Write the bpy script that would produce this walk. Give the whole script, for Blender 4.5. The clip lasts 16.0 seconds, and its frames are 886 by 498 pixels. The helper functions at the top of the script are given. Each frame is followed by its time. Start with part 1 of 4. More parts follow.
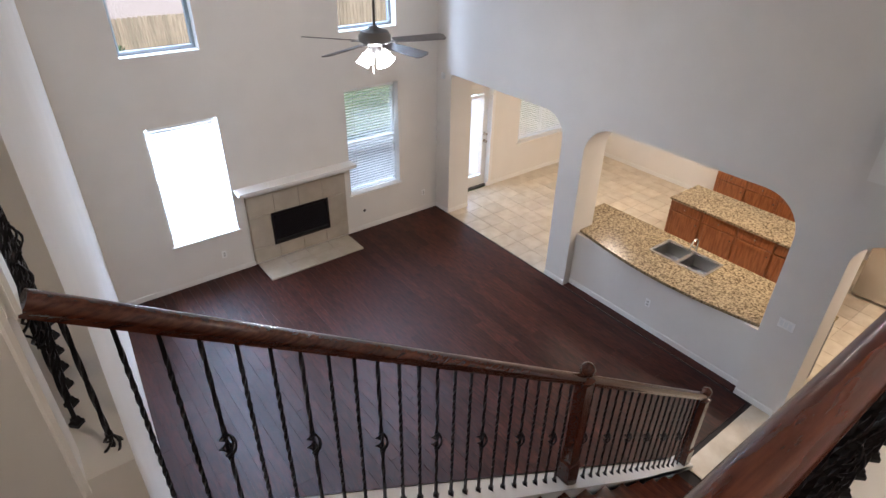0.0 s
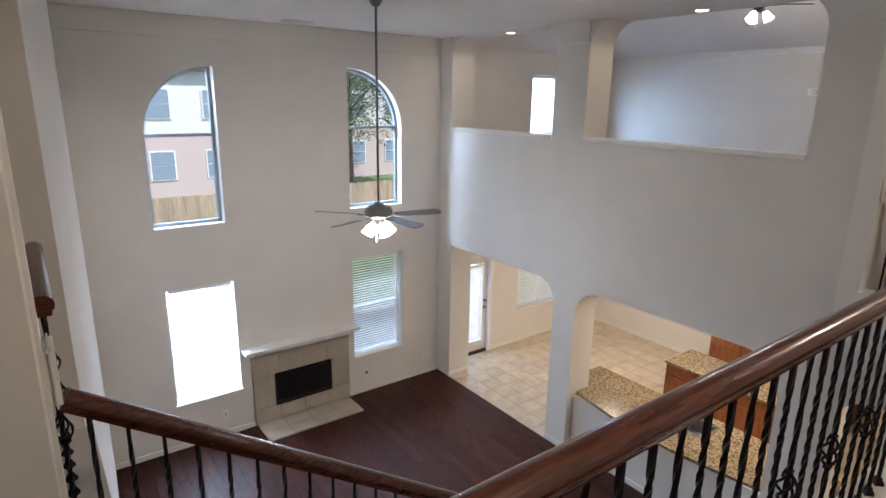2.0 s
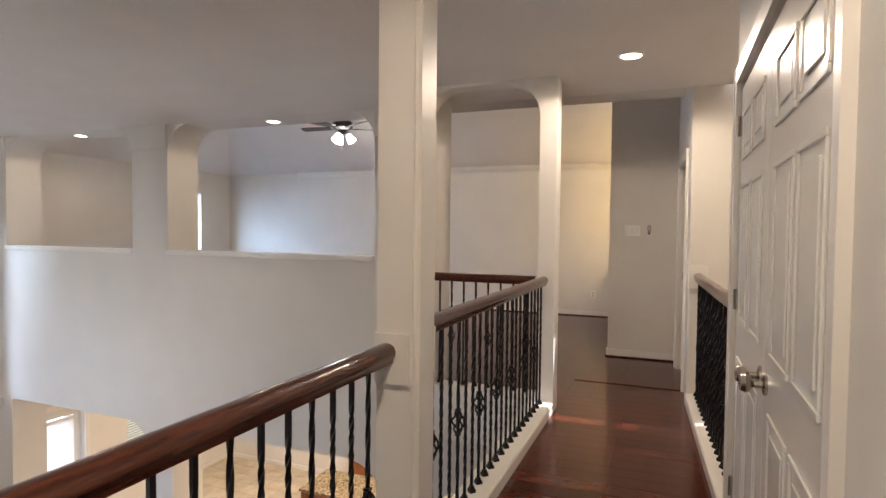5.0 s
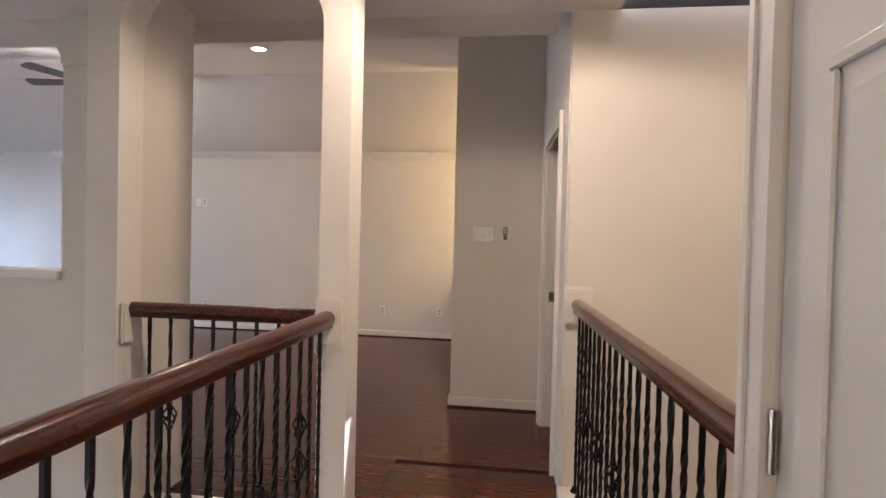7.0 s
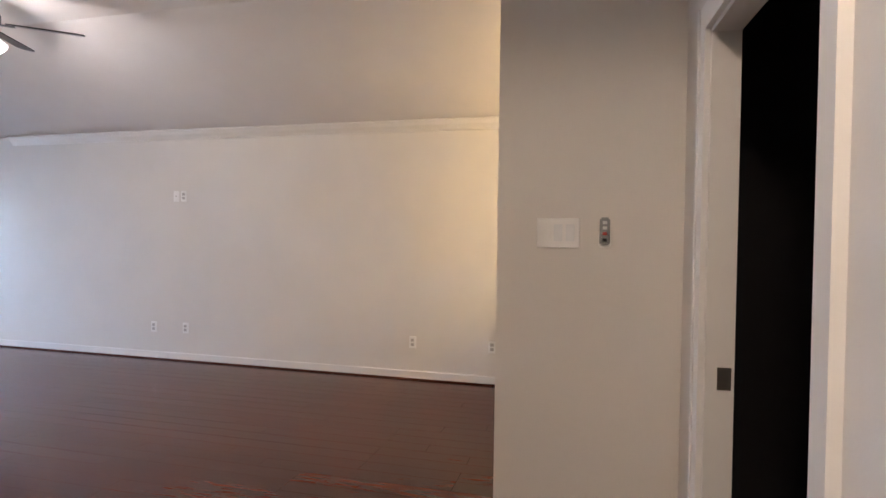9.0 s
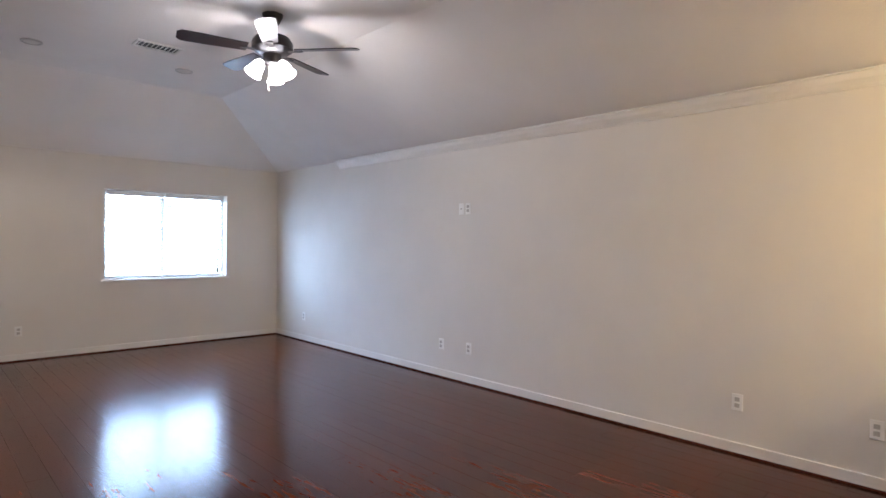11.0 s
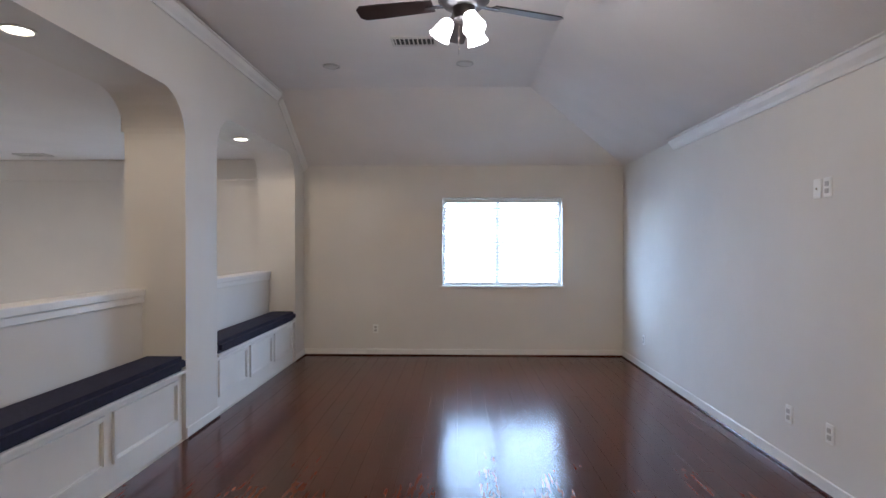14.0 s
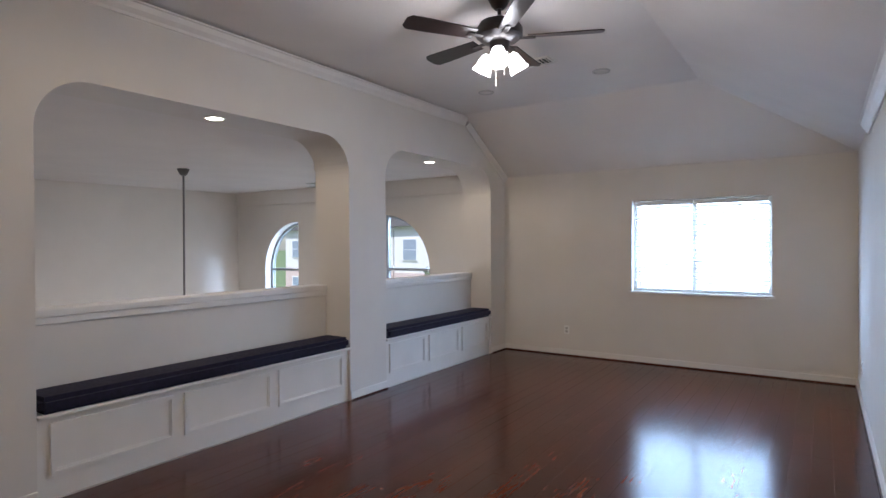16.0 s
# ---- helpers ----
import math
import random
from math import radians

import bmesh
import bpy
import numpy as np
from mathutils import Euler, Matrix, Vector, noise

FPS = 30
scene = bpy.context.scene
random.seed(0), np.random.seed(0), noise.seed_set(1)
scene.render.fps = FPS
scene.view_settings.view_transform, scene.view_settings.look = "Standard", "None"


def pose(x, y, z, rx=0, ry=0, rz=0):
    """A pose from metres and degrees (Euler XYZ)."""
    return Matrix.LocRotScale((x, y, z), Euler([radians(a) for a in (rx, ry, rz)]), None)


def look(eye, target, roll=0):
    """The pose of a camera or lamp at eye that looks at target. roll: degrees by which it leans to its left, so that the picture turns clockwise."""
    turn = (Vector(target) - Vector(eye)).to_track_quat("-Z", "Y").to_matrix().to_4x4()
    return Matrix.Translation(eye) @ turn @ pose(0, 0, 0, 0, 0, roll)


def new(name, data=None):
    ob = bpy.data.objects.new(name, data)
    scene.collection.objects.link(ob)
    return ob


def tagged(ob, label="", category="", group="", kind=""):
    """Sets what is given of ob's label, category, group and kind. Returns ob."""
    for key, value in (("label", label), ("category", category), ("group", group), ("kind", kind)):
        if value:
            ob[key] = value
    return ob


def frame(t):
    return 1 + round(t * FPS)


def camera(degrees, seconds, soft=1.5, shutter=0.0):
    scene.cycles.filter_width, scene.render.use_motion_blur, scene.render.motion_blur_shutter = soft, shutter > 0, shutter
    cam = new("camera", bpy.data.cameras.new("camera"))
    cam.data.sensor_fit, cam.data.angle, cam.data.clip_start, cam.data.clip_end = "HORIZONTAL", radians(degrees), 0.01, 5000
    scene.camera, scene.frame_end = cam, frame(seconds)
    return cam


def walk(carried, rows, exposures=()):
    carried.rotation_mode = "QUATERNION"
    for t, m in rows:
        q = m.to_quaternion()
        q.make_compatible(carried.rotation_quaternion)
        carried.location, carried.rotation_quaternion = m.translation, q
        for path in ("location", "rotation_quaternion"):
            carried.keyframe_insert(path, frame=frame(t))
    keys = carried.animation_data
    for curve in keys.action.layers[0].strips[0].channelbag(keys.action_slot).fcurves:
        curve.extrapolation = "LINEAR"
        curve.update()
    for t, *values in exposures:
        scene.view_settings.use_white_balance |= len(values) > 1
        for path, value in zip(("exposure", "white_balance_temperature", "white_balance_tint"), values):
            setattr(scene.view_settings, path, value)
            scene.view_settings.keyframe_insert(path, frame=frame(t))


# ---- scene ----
cam = camera(75.4, 16.0)
PATH = [
    (0, (-5.866, -7.817, 5.042), (-4.823, -6.471, 3.992), 1.1),
    (0.5, (-5.904, -7.906, 5.095), (-4.84, -6.491, 4.166), 0.8),
    (1, (-5.954, -8.032, 5.109), (-4.862, -6.557, 4.313), 1.0),
    (1.5, (-5.968, -8.176, 5.082), (-4.858, -6.65, 4.42), 0.8),
    (2, (-6.005, -8.279, 5.084), (-4.857, -6.721, 4.578), 0.9),
    (2.5, (-5.975, -8.411, 5.03), (-4.755, -6.87, 4.66), 0.9),
    (3, (-6.033, -8.493, 4.979), (-4.662, -7.06, 4.716), 0.8),
    (3.5, (-6.02, -8.55, 4.931), (-4.487, -7.275, 4.779), 0.8),
    (4, (-5.764, -8.577, 4.868), (-4.098, -7.474, 4.782), 0.8),
    (4.5, (-5.443, -8.597, 4.866), (-3.659, -7.696, 4.796), 0.6),
    (5, (-4.983, -8.617, 4.891), (-3.126, -7.877, 4.825), 0.6),
    (7.5, (-2.375, -8.481, 4.868), (-0.389, -8.241, 4.831), 1.2),
    (8, (-1.755, -8.425, 4.868), (0.23, -8.188, 4.832), 1.0),
    (8.5, (-1.213, -8.392, 4.854), (0.771, -8.137, 4.821), 1.1),
    (9, (-0.643, -8.356, 4.879), (1.289, -7.843, 4.84), 0.8),
    (9.5, (-0.222, -8.235, 4.886), (1.603, -7.418, 4.852), 0.4),
    (10, (0.092, -8.184, 4.909), (1.773, -7.101, 4.881), 0.6),
    (12.5, (1.126, -7.906, 4.953), (1.91, -6.066, 4.933), 0.2),
    (13, (1.57, -7.721, 4.948), (2.077, -5.786, 4.928), 0.2),
    (13.5, (2.031, -7.508, 4.959), (2.253, -5.52, 4.944), -0.0),
    (14, (2.495, -7.433, 4.954), (2.443, -5.433, 4.94), -0.0),
    (14.5, (2.979, -7.39, 4.978), (2.63, -5.421, 4.961), -0.0),
    (15, (3.528, -7.438, 4.986), (2.873, -5.549, 4.969), -0.2),
    (15.5, (4.009, -7.459, 4.997), (3.076, -5.69, 4.984), -0.4),
    (16, (4.331, -7.39, 5.037), (3.228, -5.722, 5.019), -0.3),
]
walk(cam, [(t, look(e, g, r)) for t, e, g, r in PATH], exposures=[(0, 0.82, 5650, 15), (2.5, 0.58, 5700, 13), (5, 0.92, 6050, 15), (8, 0.86, 6050, 19), (9.5, 1.08, 5900, 19), (12.5, 0.62, 5650, 15), (16, 0.55, 5650, 15)])

# ---- light ----
UP = 3.5        # upper floor
CEIL = 6.07     # flat ceiling over the tall room and the hall
GCEIL = 6.69    # flat part of the vaulted ceiling
world = bpy.data.worlds.new("sky")
scene.world = world
world.use_nodes = True
wn = world.node_tree
sky = wn.nodes.new("ShaderNodeTexSky")
sky.sky_type = "NISHITA"
sky.sun_disc = False
sky.sun_elevation = radians(55)
sky.sun_rotation = radians(200)
wn.nodes["Background"].inputs["Strength"].default_value = 0.15
wn.links.new(sky.outputs["Color"], wn.nodes["Background"].inputs["Color"])


def lamp(name, kind, m, energy, color, size=0.1, size_y=None, spot=None):
    d = bpy.data.lights.new(name, kind)
    d.energy, d.color = energy, color
    if kind == "AREA":
        d.shape, d.size, d.size_y = "RECTANGLE", size, size_y or size
    elif kind == "SUN":
        d.angle = radians(size)
    else:
        d.shadow_soft_size = size
    if spot:
        d.spot_size, d.spot_blend = radians(spot), 0.25
    ob = new(name, d)
    ob.matrix_world = m
    return ob


DAY = (0.66, 0.82, 1.0)
WARM = (1.0, 0.80, 0.56)
lamp("sun", "SUN", look((6, -12, 20), (0, 0, 0)), 5.0, (1.0, 0.95, 0.88), 0.5)
# sky light through the game room window, the blinds of the fireplace wall and the garden door
lamp("window_light", "AREA", look((3.08, 0.36, 5.0), (3.08, -3, 4.6)), 55, (0.55, 0.76, 1.0), 1.5, 1.1)
lamp("window_light", "AREA", look((-4.18, 0.36, 1.58), (-4.18, -3, 1.3)), 85, DAY, 0.9, 1.7)
lamp("window_light", "AREA", look((0.98, 0.40, 1.1), (0.98, -3, 1.0)), 14, DAY, 0.5, 1.7)
# added lamps outside above the tall windows, standing in for more sky light
lamp("sky_fill", "AREA", look((-4.0, 1.3, 6.2), (-2.5, -4, 2.6)), 260, DAY, 1.6, 1.0)
lamp("sky_fill", "AREA", look((-1.2, 1.3, 6.2), (-2.0, -4, 2.6)), 260, DAY, 1.6, 1.0)
# unseen warm lamps under the kitchen ceiling, added without fixtures to brighten it
lamp("kitchen_fill", "AREA", look((2.6, -2.2, 2.98), (2.6, -2.2, 0)), 36, WARM, 0.5)
lamp("kitchen_fill", "AREA", look((1.6, -4.8, 2.98), (1.6, -4.8, 0)), 36, WARM, 0.5)
lamp("kitchen_fill", "AREA", look((1.6, -7.4, 2.98), (1.6, -7.4, 0)), 30, WARM, 0.5)


# ---- materials ----
def mat(name, color, rough=0.6, metal=0.0, vary=0.06, scale=6.0, bump=0.05, bump_scale=60.0, island=0.0, rnd=0.0,
        stretch=None, emit=0.0, spec=0.5, color2=None, fac=(0.35, 0.65), coat=0.0, detail=4.0):
    m = bpy.data.materials.new(name)
    m.use_nodes = True
    nt = m.node_tree
    N, L = nt.nodes, nt.links
    b = N["Principled BSDF"]
    b.inputs["Roughness"].default_value = rough
    b.inputs["Metallic"].default_value = metal
    b.inputs["Specular IOR Level"].default_value = spec
    b.inputs["Coat Weight"].default_value = coat
    b.inputs["Coat Roughness"].default_value = 0.12
    geo = N.new("ShaderNodeNewGeometry")
    mp = N.new("ShaderNodeMapping")
    L.new(geo.outputs["Position"], mp.inputs["Vector"])
    if stretch:
        mp.inputs["Scale"].default_value = stretch
    nz = N.new("ShaderNodeTexNoise")
    nz.inputs["Scale"].default_value, nz.inputs["Detail"].default_value = scale, detail
    L.new(mp.outputs["Vector"], nz.inputs["Vector"])
    ramp = N.new("ShaderNodeValToRGB")
    c2 = color2 or [min(1, c * (1 + vary)) for c in color]
    c1 = color if color2 else [c * (1 - vary) for c in color]
    ramp.color_ramp.elements[0].position, ramp.color_ramp.elements[1].position = fac
    ramp.color_ramp.elements[0].color = (*c1, 1)
    ramp.color_ramp.elements[1].color = (*c2, 1)
    L.new(nz.outputs["Fac"], ramp.inputs["Fac"])
    col = ramp.outputs["Color"]
    if island or rnd:
        if island:
            src = geo.outputs["Random Per Island"]
        else:
            src = N.new("ShaderNodeObjectInfo").outputs["Random"]
        mr = N.new("ShaderNodeMapRange")
        k = island or rnd
        mr.inputs["To Min"].default_value, mr.inputs["To Max"].default_value = 1 - k, 1 + k
        L.new(src, mr.inputs["Value"])
        hs = N.new("ShaderNodeHueSaturation")
        L.new(mr.outputs["Result"], hs.inputs["Value"])
        L.new(col, hs.inputs["Color"])
        col = hs.outputs["Color"]
    L.new(col, b.inputs["Base Color"])
    if bump:
        n2 = N.new("ShaderNodeTexNoise")
        n2.inputs["Scale"].default_value = bump_scale
        L.new(mp.outputs["Vector"], n2.inputs["Vector"])
        bp = N.new("ShaderNodeBump")
        bp.inputs["Strength"].default_value, bp.inputs["Distance"].default_value = bump, 0.01
        L.new(n2.outputs["Fac"], bp.inputs["Height"])
        L.new(bp.outputs["Normal"], b.inputs["Normal"])
    if emit:
        b.inputs["Emission Color"].default_value = (*color, 1)
        b.inputs["Emission Strength"].default_value = emit
    return m


M_WALL = mat("wall_paint", (0.74, 0.70, 0.64), 0.75, vary=0.02, scale=2.0, bump=0.06, bump_scale=90)
M_CEIL = mat("ceiling_paint", (0.78, 0.74, 0.70), 0.85, vary=0.02, scale=2.0, bump=0.2, bump_scale=70)
M_TRIM = mat("white_trim", (0.80, 0.77, 0.72), 0.4, vary=0.02, scale=4.0, bump=0.02)
M_DOORP = mat("door_paint", (0.78, 0.76, 0.71), 0.22, vary=0.02, scale=4.0, bump=0.03, bump_scale=40)
M_WOOD = mat("floor_plank", (0.050, 0.0105, 0.005), 0.18, rnd=0.28, color2=(0.105, 0.024, 0.010), scale=5.0,
             stretch=(9, 1.2, 9), bump=0.06, bump_scale=0.9, spec=0.32)
M_WOODJ = mat("floor_plank_joined", (0.050, 0.0105, 0.005), 0.18, island=0.28, color2=(0.105, 0.024, 0.010), scale=5.0,
              stretch=(9, 1.2, 9), bump=0.06, bump_scale=0.9, spec=0.32)
M_LIVING = mat("living_plank", (0.022, 0.008, 0.006), 0.42, rnd=0.3, color2=(0.060, 0.017, 0.010), scale=5.0,
               stretch=(9, 1.2, 9), bump=0.015, bump_scale=7, spec=0.18)
M_LIVINGJ = mat("living_plank_joined", (0.022, 0.008, 0.006), 0.42, island=0.3, color2=(0.060, 0.017, 0.010), scale=5.0,
                stretch=(9, 1.2, 9), bump=0.015, bump_scale=7, spec=0.18)
M_SUB = mat("plank_gap", (0.012, 0.006, 0.005), 0.7, bump=0)
M_RAIL = mat("handrail_wood", (0.045, 0.013, 0.008), 0.22, color2=(0.095, 0.028, 0.015), scale=6, stretch=(1.5, 14, 14),
             bump=0.05, bump_scale=10, coat=0.3)
M_IRON = mat("black_iron", (0.012, 0.011, 0.012), 0.38, metal=0.6, bump=0.05)
M_TILE = mat("floor_tile", (0.52, 0.43, 0.31), 0.32, rnd=0.07, color2=(0.62, 0.54, 0.42), scale=5, bump=0.06, bump_scale=18)
M_TILEJ = mat("floor_tile_joined", (0.52, 0.43, 0.31), 0.32, island=0.07, color2=(0.62, 0.54, 0.42), scale=5, bump=0.06)
M_GROUT = mat("grout", (0.46, 0.385, 0.29), 0.9, bump=0.05)
M_STONE = mat("fireplace_tile", (0.41, 0.35, 0.27), 0.35, rnd=0.03, color2=(0.47, 0.41, 0.32), scale=4, bump=0.06)
M_GRANITE = mat("granite", (0.10, 0.068, 0.036), 0.16, color2=(0.40, 0.31, 0.185), scale=38, fac=(0.36, 0.60), bump=0.0, detail=7)
M_CAB = mat("cabinet_wood", (0.20, 0.062, 0.019), 0.35, color2=(0.33, 0.12, 0.04), scale=4, stretch=(8, 8, 1), bump=0.05)
M_STEEL = mat("stainless_steel", (0.62, 0.61, 0.60), 0.25, metal=1.0, vary=0.04, scale=3, bump=0.02)
M_NICKEL = mat("satin_nickel", (0.50, 0.46, 0.41), 0.25, metal=1.0, bump=0.0)
M_FANG = mat("pewter_fan", (0.20, 0.19, 0.18), 0.4, metal=0.5, bump=0.02)
M_BLADE = mat("grey_blade", (0.22, 0.20, 0.19), 0.4, vary=0.1, scale=5, bump=0.03)
M_BLACK = mat("dark_bronze", (0.014, 0.011, 0.011), 0.3, metal=0.3, bump=0.02)
M_BLADED = mat("dark_blade", (0.018, 0.011, 0.010), 0.28, vary=0.2, scale=8, bump=0.03)
M_MATTEBLACK = mat("matte_black", (0.012, 0.012, 0.012), 0.6, bump=0.1)
M_FIREGLASS = mat("smoked_glass", (0.01, 0.01, 0.012), 0.08, bump=0)
M_NAVY = mat("navy_fabric", (0.012, 0.010, 0.030), 0.9, vary=0.25, scale=30, bump=0.25, bump_scale=300)
M_WFRAME = mat("window_frame", (0.33, 0.36, 0.38), 0.4, bump=0.02)
M_VINYL = mat("white_vinyl", (0.78, 0.78, 0.76), 0.35, bump=0.0)
M_SLAT = mat("blind_slat", (0.86, 0.85, 0.82), 0.5, bump=0.0)
M_PLASTIC = mat("white_plastic", (0.86, 0.84, 0.80), 0.35, bump=0.0)
# greyer than plate and trim: edge shading of inserts and unlit rims as colour
M_EDGESHADE = mat("edge_shade_grey", (0.50, 0.47, 0.43), 0.4, bump=0.0)
M_GREYP = mat("grey_plastic", (0.30, 0.30, 0.29), 0.4, bump=0.0)
M_RED = mat("red_button", (0.6, 0.05, 0.03), 0.4, bump=0.0)
# near black: the shade of the unlit room is put into this colour
M_UNLIT = mat("unlit_room_shade", (0.006, 0.005, 0.006), 0.9, bump=0.1)
M_BULB = mat("lit_frosted_glass", (1.0, 0.96, 0.90), 0.4, bump=0.0, emit=9)
M_CANLIT = mat("lit_lens", (1.0, 0.88, 0.66), 0.4, bump=0.0, emit=14)
M_VENT = mat("vent_metal", (0.62, 0.59, 0.54), 0.45, bump=0.0)
M_GRASS = mat("grass", (0.09, 0.14, 0.05), 0.9, color2=(0.19, 0.24, 0.10), scale=3, bump=0.5, bump_scale=40)
M_FENCE = mat("fence_wood", (0.36, 0.27, 0.18), 0.8, rnd=0.15, vary=0.2, scale=3, stretch=(6, 6, 0.7), bump=0.2)
M_BRICK = mat("house_brick", (0.52, 0.42, 0.38), 0.9, vary=0.25, scale=14, bump=0.3)
M_ROOF = mat("shingle", (0.13, 0.12, 0.12), 0.9, vary=0.3, scale=10, bump=0.4)
M_SIDING = mat("pale_siding", (0.66, 0.65, 0.62), 0.7, vary=0.05, scale=3, bump=0.1)
M_PANE = mat("far_pane", (0.25, 0.30, 0.36), 0.1, bump=0.0)
M_LEAF = mat("leaf", (0.085, 0.12, 0.05), 0.6, island=0.4, vary=0.2, scale=4, bump=0.1)
M_BARK = mat("bark", (0.12, 0.085, 0.06), 0.9, vary=0.3, scale=8, bump=0.5)
M_PATIO = mat("patio_concrete", (0.42, 0.40, 0.37), 0.85, vary=0.12, scale=3, bump=0.2)
M_BLUE = mat("blue_canvas", (0.03, 0.16, 0.42), 0.8, vary=0.15, scale=8, bump=0.1)

M_GLASS = bpy.data.materials.new("clear_glass")
M_GLASS.use_nodes = True
gb = M_GLASS.node_tree.nodes["Principled BSDF"]
gb.inputs["Transmission Weight"].default_value = 1.0
gb.inputs["Roughness"].default_value = 0.0
gb.inputs["IOR"].default_value = 1.01
gb.inputs["Specular IOR Level"].default_value = 0.3


# ---- building helpers ----
def box(bm, x0, x1, y0, y1, z0, z1):
    vs = [bm.verts.new((x, y, z)) for x in (x0, x1) for y in (y0, y1) for z in (z0, z1)]
    for f in ((0, 1, 3, 2), (4, 6, 7, 5), (0, 4, 5, 1), (2, 3, 7, 6), (0, 2, 6, 4), (1, 5, 7, 3)):
        bm.faces.new([vs[i] for i in f])
    return vs


def bev(bm, w=0.006, seg=1):
    bmesh.ops.bevel(bm, geom=list(bm.edges), offset=w, segments=seg, affect="EDGES", clamp_overlap=True)
    return bm


def bbox(x0, x1, y0, y1, z0, z1, w=0.0, seg=1):
    bm = bmesh.new()
    box(bm, min(x0, x1), max(x0, x1), min(y0, y1), max(y0, y1), min(z0, z1), max(z0, z1))
    if w:
        bev(bm, w, seg)
    return bm


def prism(bm, pts, axis, a, b):
    """A polygon of (u, v) points pulled from a to b along axis 0, 1 or 2."""
    def place(p, c):
        q = list(p)
        q.insert(axis, c)
        return q
    lo = [bm.verts.new(place(p, a)) for p in pts]
    hi = [bm.verts.new(place(p, b)) for p in pts]
    n = len(pts)
    bm.faces.new(lo)
    bm.faces.new(hi[::-1])
    for i in range(n):
        bm.faces.new((lo[i], lo[(i + 1) % n], hi[(i + 1) % n], hi[i]))


def lathe(bm, prof, seg=20, at=(0, 0, 0), m=None):
    rings = []
    for r, z in prof:
        ring = []
        for i in range(seg):
            a = 2 * math.pi * i / seg
            v = Vector((r * math.cos(a), r * math.sin(a), z))
            v = (m @ v) if m else v
            ring.append(bm.verts.new(v + Vector(at)))
        rings.append(ring)
    for p, q in zip(rings, rings[1:]):
        for i in range(seg):
            bm.faces.new((p[i], p[(i + 1) % seg], q[(i + 1) % seg], q[i]))
    bm.faces.new(rings[0][::-1])
    bm.faces.new(rings[-1])
    return bm


def sweep(bm, path, prof, up=(0, 0, 1)):
    """A closed profile of (side, up) points swept along a path of points, with capped ends."""
    path = [Vector(p) for p in path]
    rings = []
    for i, p in enumerate(path):
        d = (path[min(i + 1, len(path) - 1)] - path[max(i - 1, 0)]).normalized()
        side = d.cross(Vector(up)).normalized()
        u = side.cross(d).normalized()
        rings.append([bm.verts.new(p + side * a + u * b) for a, b in prof])
    n = len(prof)
    for p, q in zip(rings, rings[1:]):
        for i in range(n):
            bm.faces.new((p[i], p[(i + 1) % n], q[(i + 1) % n], q[i]))
    bm.faces.new(rings[0][::-1])
    bm.faces.new(rings[-1])
    return bm


def mesh_of(name, bm, material, smooth=False):
    bmesh.ops.recalc_face_normals(bm, faces=list(bm.faces))
    me = bpy.data.meshes.new(name)
    bm.to_mesh(me)
    bm.free()
    me.materials.append(material)
    if smooth:
        me.shade_smooth()
        me.set_sharp_from_angle(angle=radians(38))
    return me


def part(name, bm, material, parent=None, label="", smooth=False):
    ob = new(name, mesh_of(name, bm, material, smooth))
    if parent:
        ob.parent = parent
    if label:
        tagged(ob, label)
    return ob


def put(name, me, parent=None, m=None):
    ob = new(name, me)
    ob.parent = parent
    if m is not None:
        ob.matrix_basis = m
    return ob


def thing(name, at, label, category, group=""):
    e = new(name)
    e.location = at
    e.empty_display_size = 0.1
    return tagged(e, label, category, group)


def struct(name, bm, material, label="", parent=None, smooth=False):
    ob = part(name, bm, material, parent, smooth=smooth)
    return tagged(ob, label, kind="structure")


def corner(bm, axis, c0, c1, u, z, r, su, sz=-1, seg=12):
    """Fills a rounded corner of an opening: the corner at (u, z), the opening lying towards su and sz."""
    pts = [(u, z)]
    for i in range(seg + 1):
        a = math.pi / 2 * i / seg
        pts.append((u + su * r * (1 - math.sin(a)), z + sz * r * (1 - math.cos(a))))
    prism(bm, pts, axis, c0, c1)


def wall(name, axis, c0, c1, u0, u1, z0, z1, holes=(), label="", material=None):
    """A wall across axis (0: x, 1: y) from c0 to c1. holes: (u0, u1, z0, z1, r_low_u, r_high_u), radii of the top corners."""
    bm = bmesh.new()
    us = sorted({u0, u1, *[h[0] for h in holes], *[h[1] for h in holes]})
    for a, b in zip(us, us[1:]):
        spans = sorted((h[2], h[3]) for h in holes if h[0] <= a + 1e-6 and h[1] >= b - 1e-6)
        z = z0
        for s, e in spans + [(z1, z1)]:
            if s - z > 1e-4:
                if axis == 0:
                    box(bm, c0, c1, a, b, z, s)
                else:
                    box(bm, a, b, c0, c1, z, s)
            z = max(z, e)
    for h in holes:
        if len(h) > 4:
            if h[4]:
                corner(bm, axis, c0, c1, h[0], h[3], h[4], 1)
            if h[5]:
                corner(bm, axis, c0, c1, h[1], h[3], h[5], -1)
    return struct(name, bm, material or M_WALL, label)


# ---- setting ----
AX = -0.50      # middle of the arched wall at the end of the bridge
wall("wall_north", 1, 0.0, 0.25, -6.4, 0.0, 0.0, CEIL + 0.2,
     [(-4.645, -3.72, 0.71, 2.45), (-1.78, -0.80, 0.71, 2.49),
      (-4.70, -3.77, 3.335, 5.46, 0.90, 0), (-1.79, -0.806, 3.335, 5.52, 0, 0.92)],
     "tall off-white painted wall with two rows of windows")
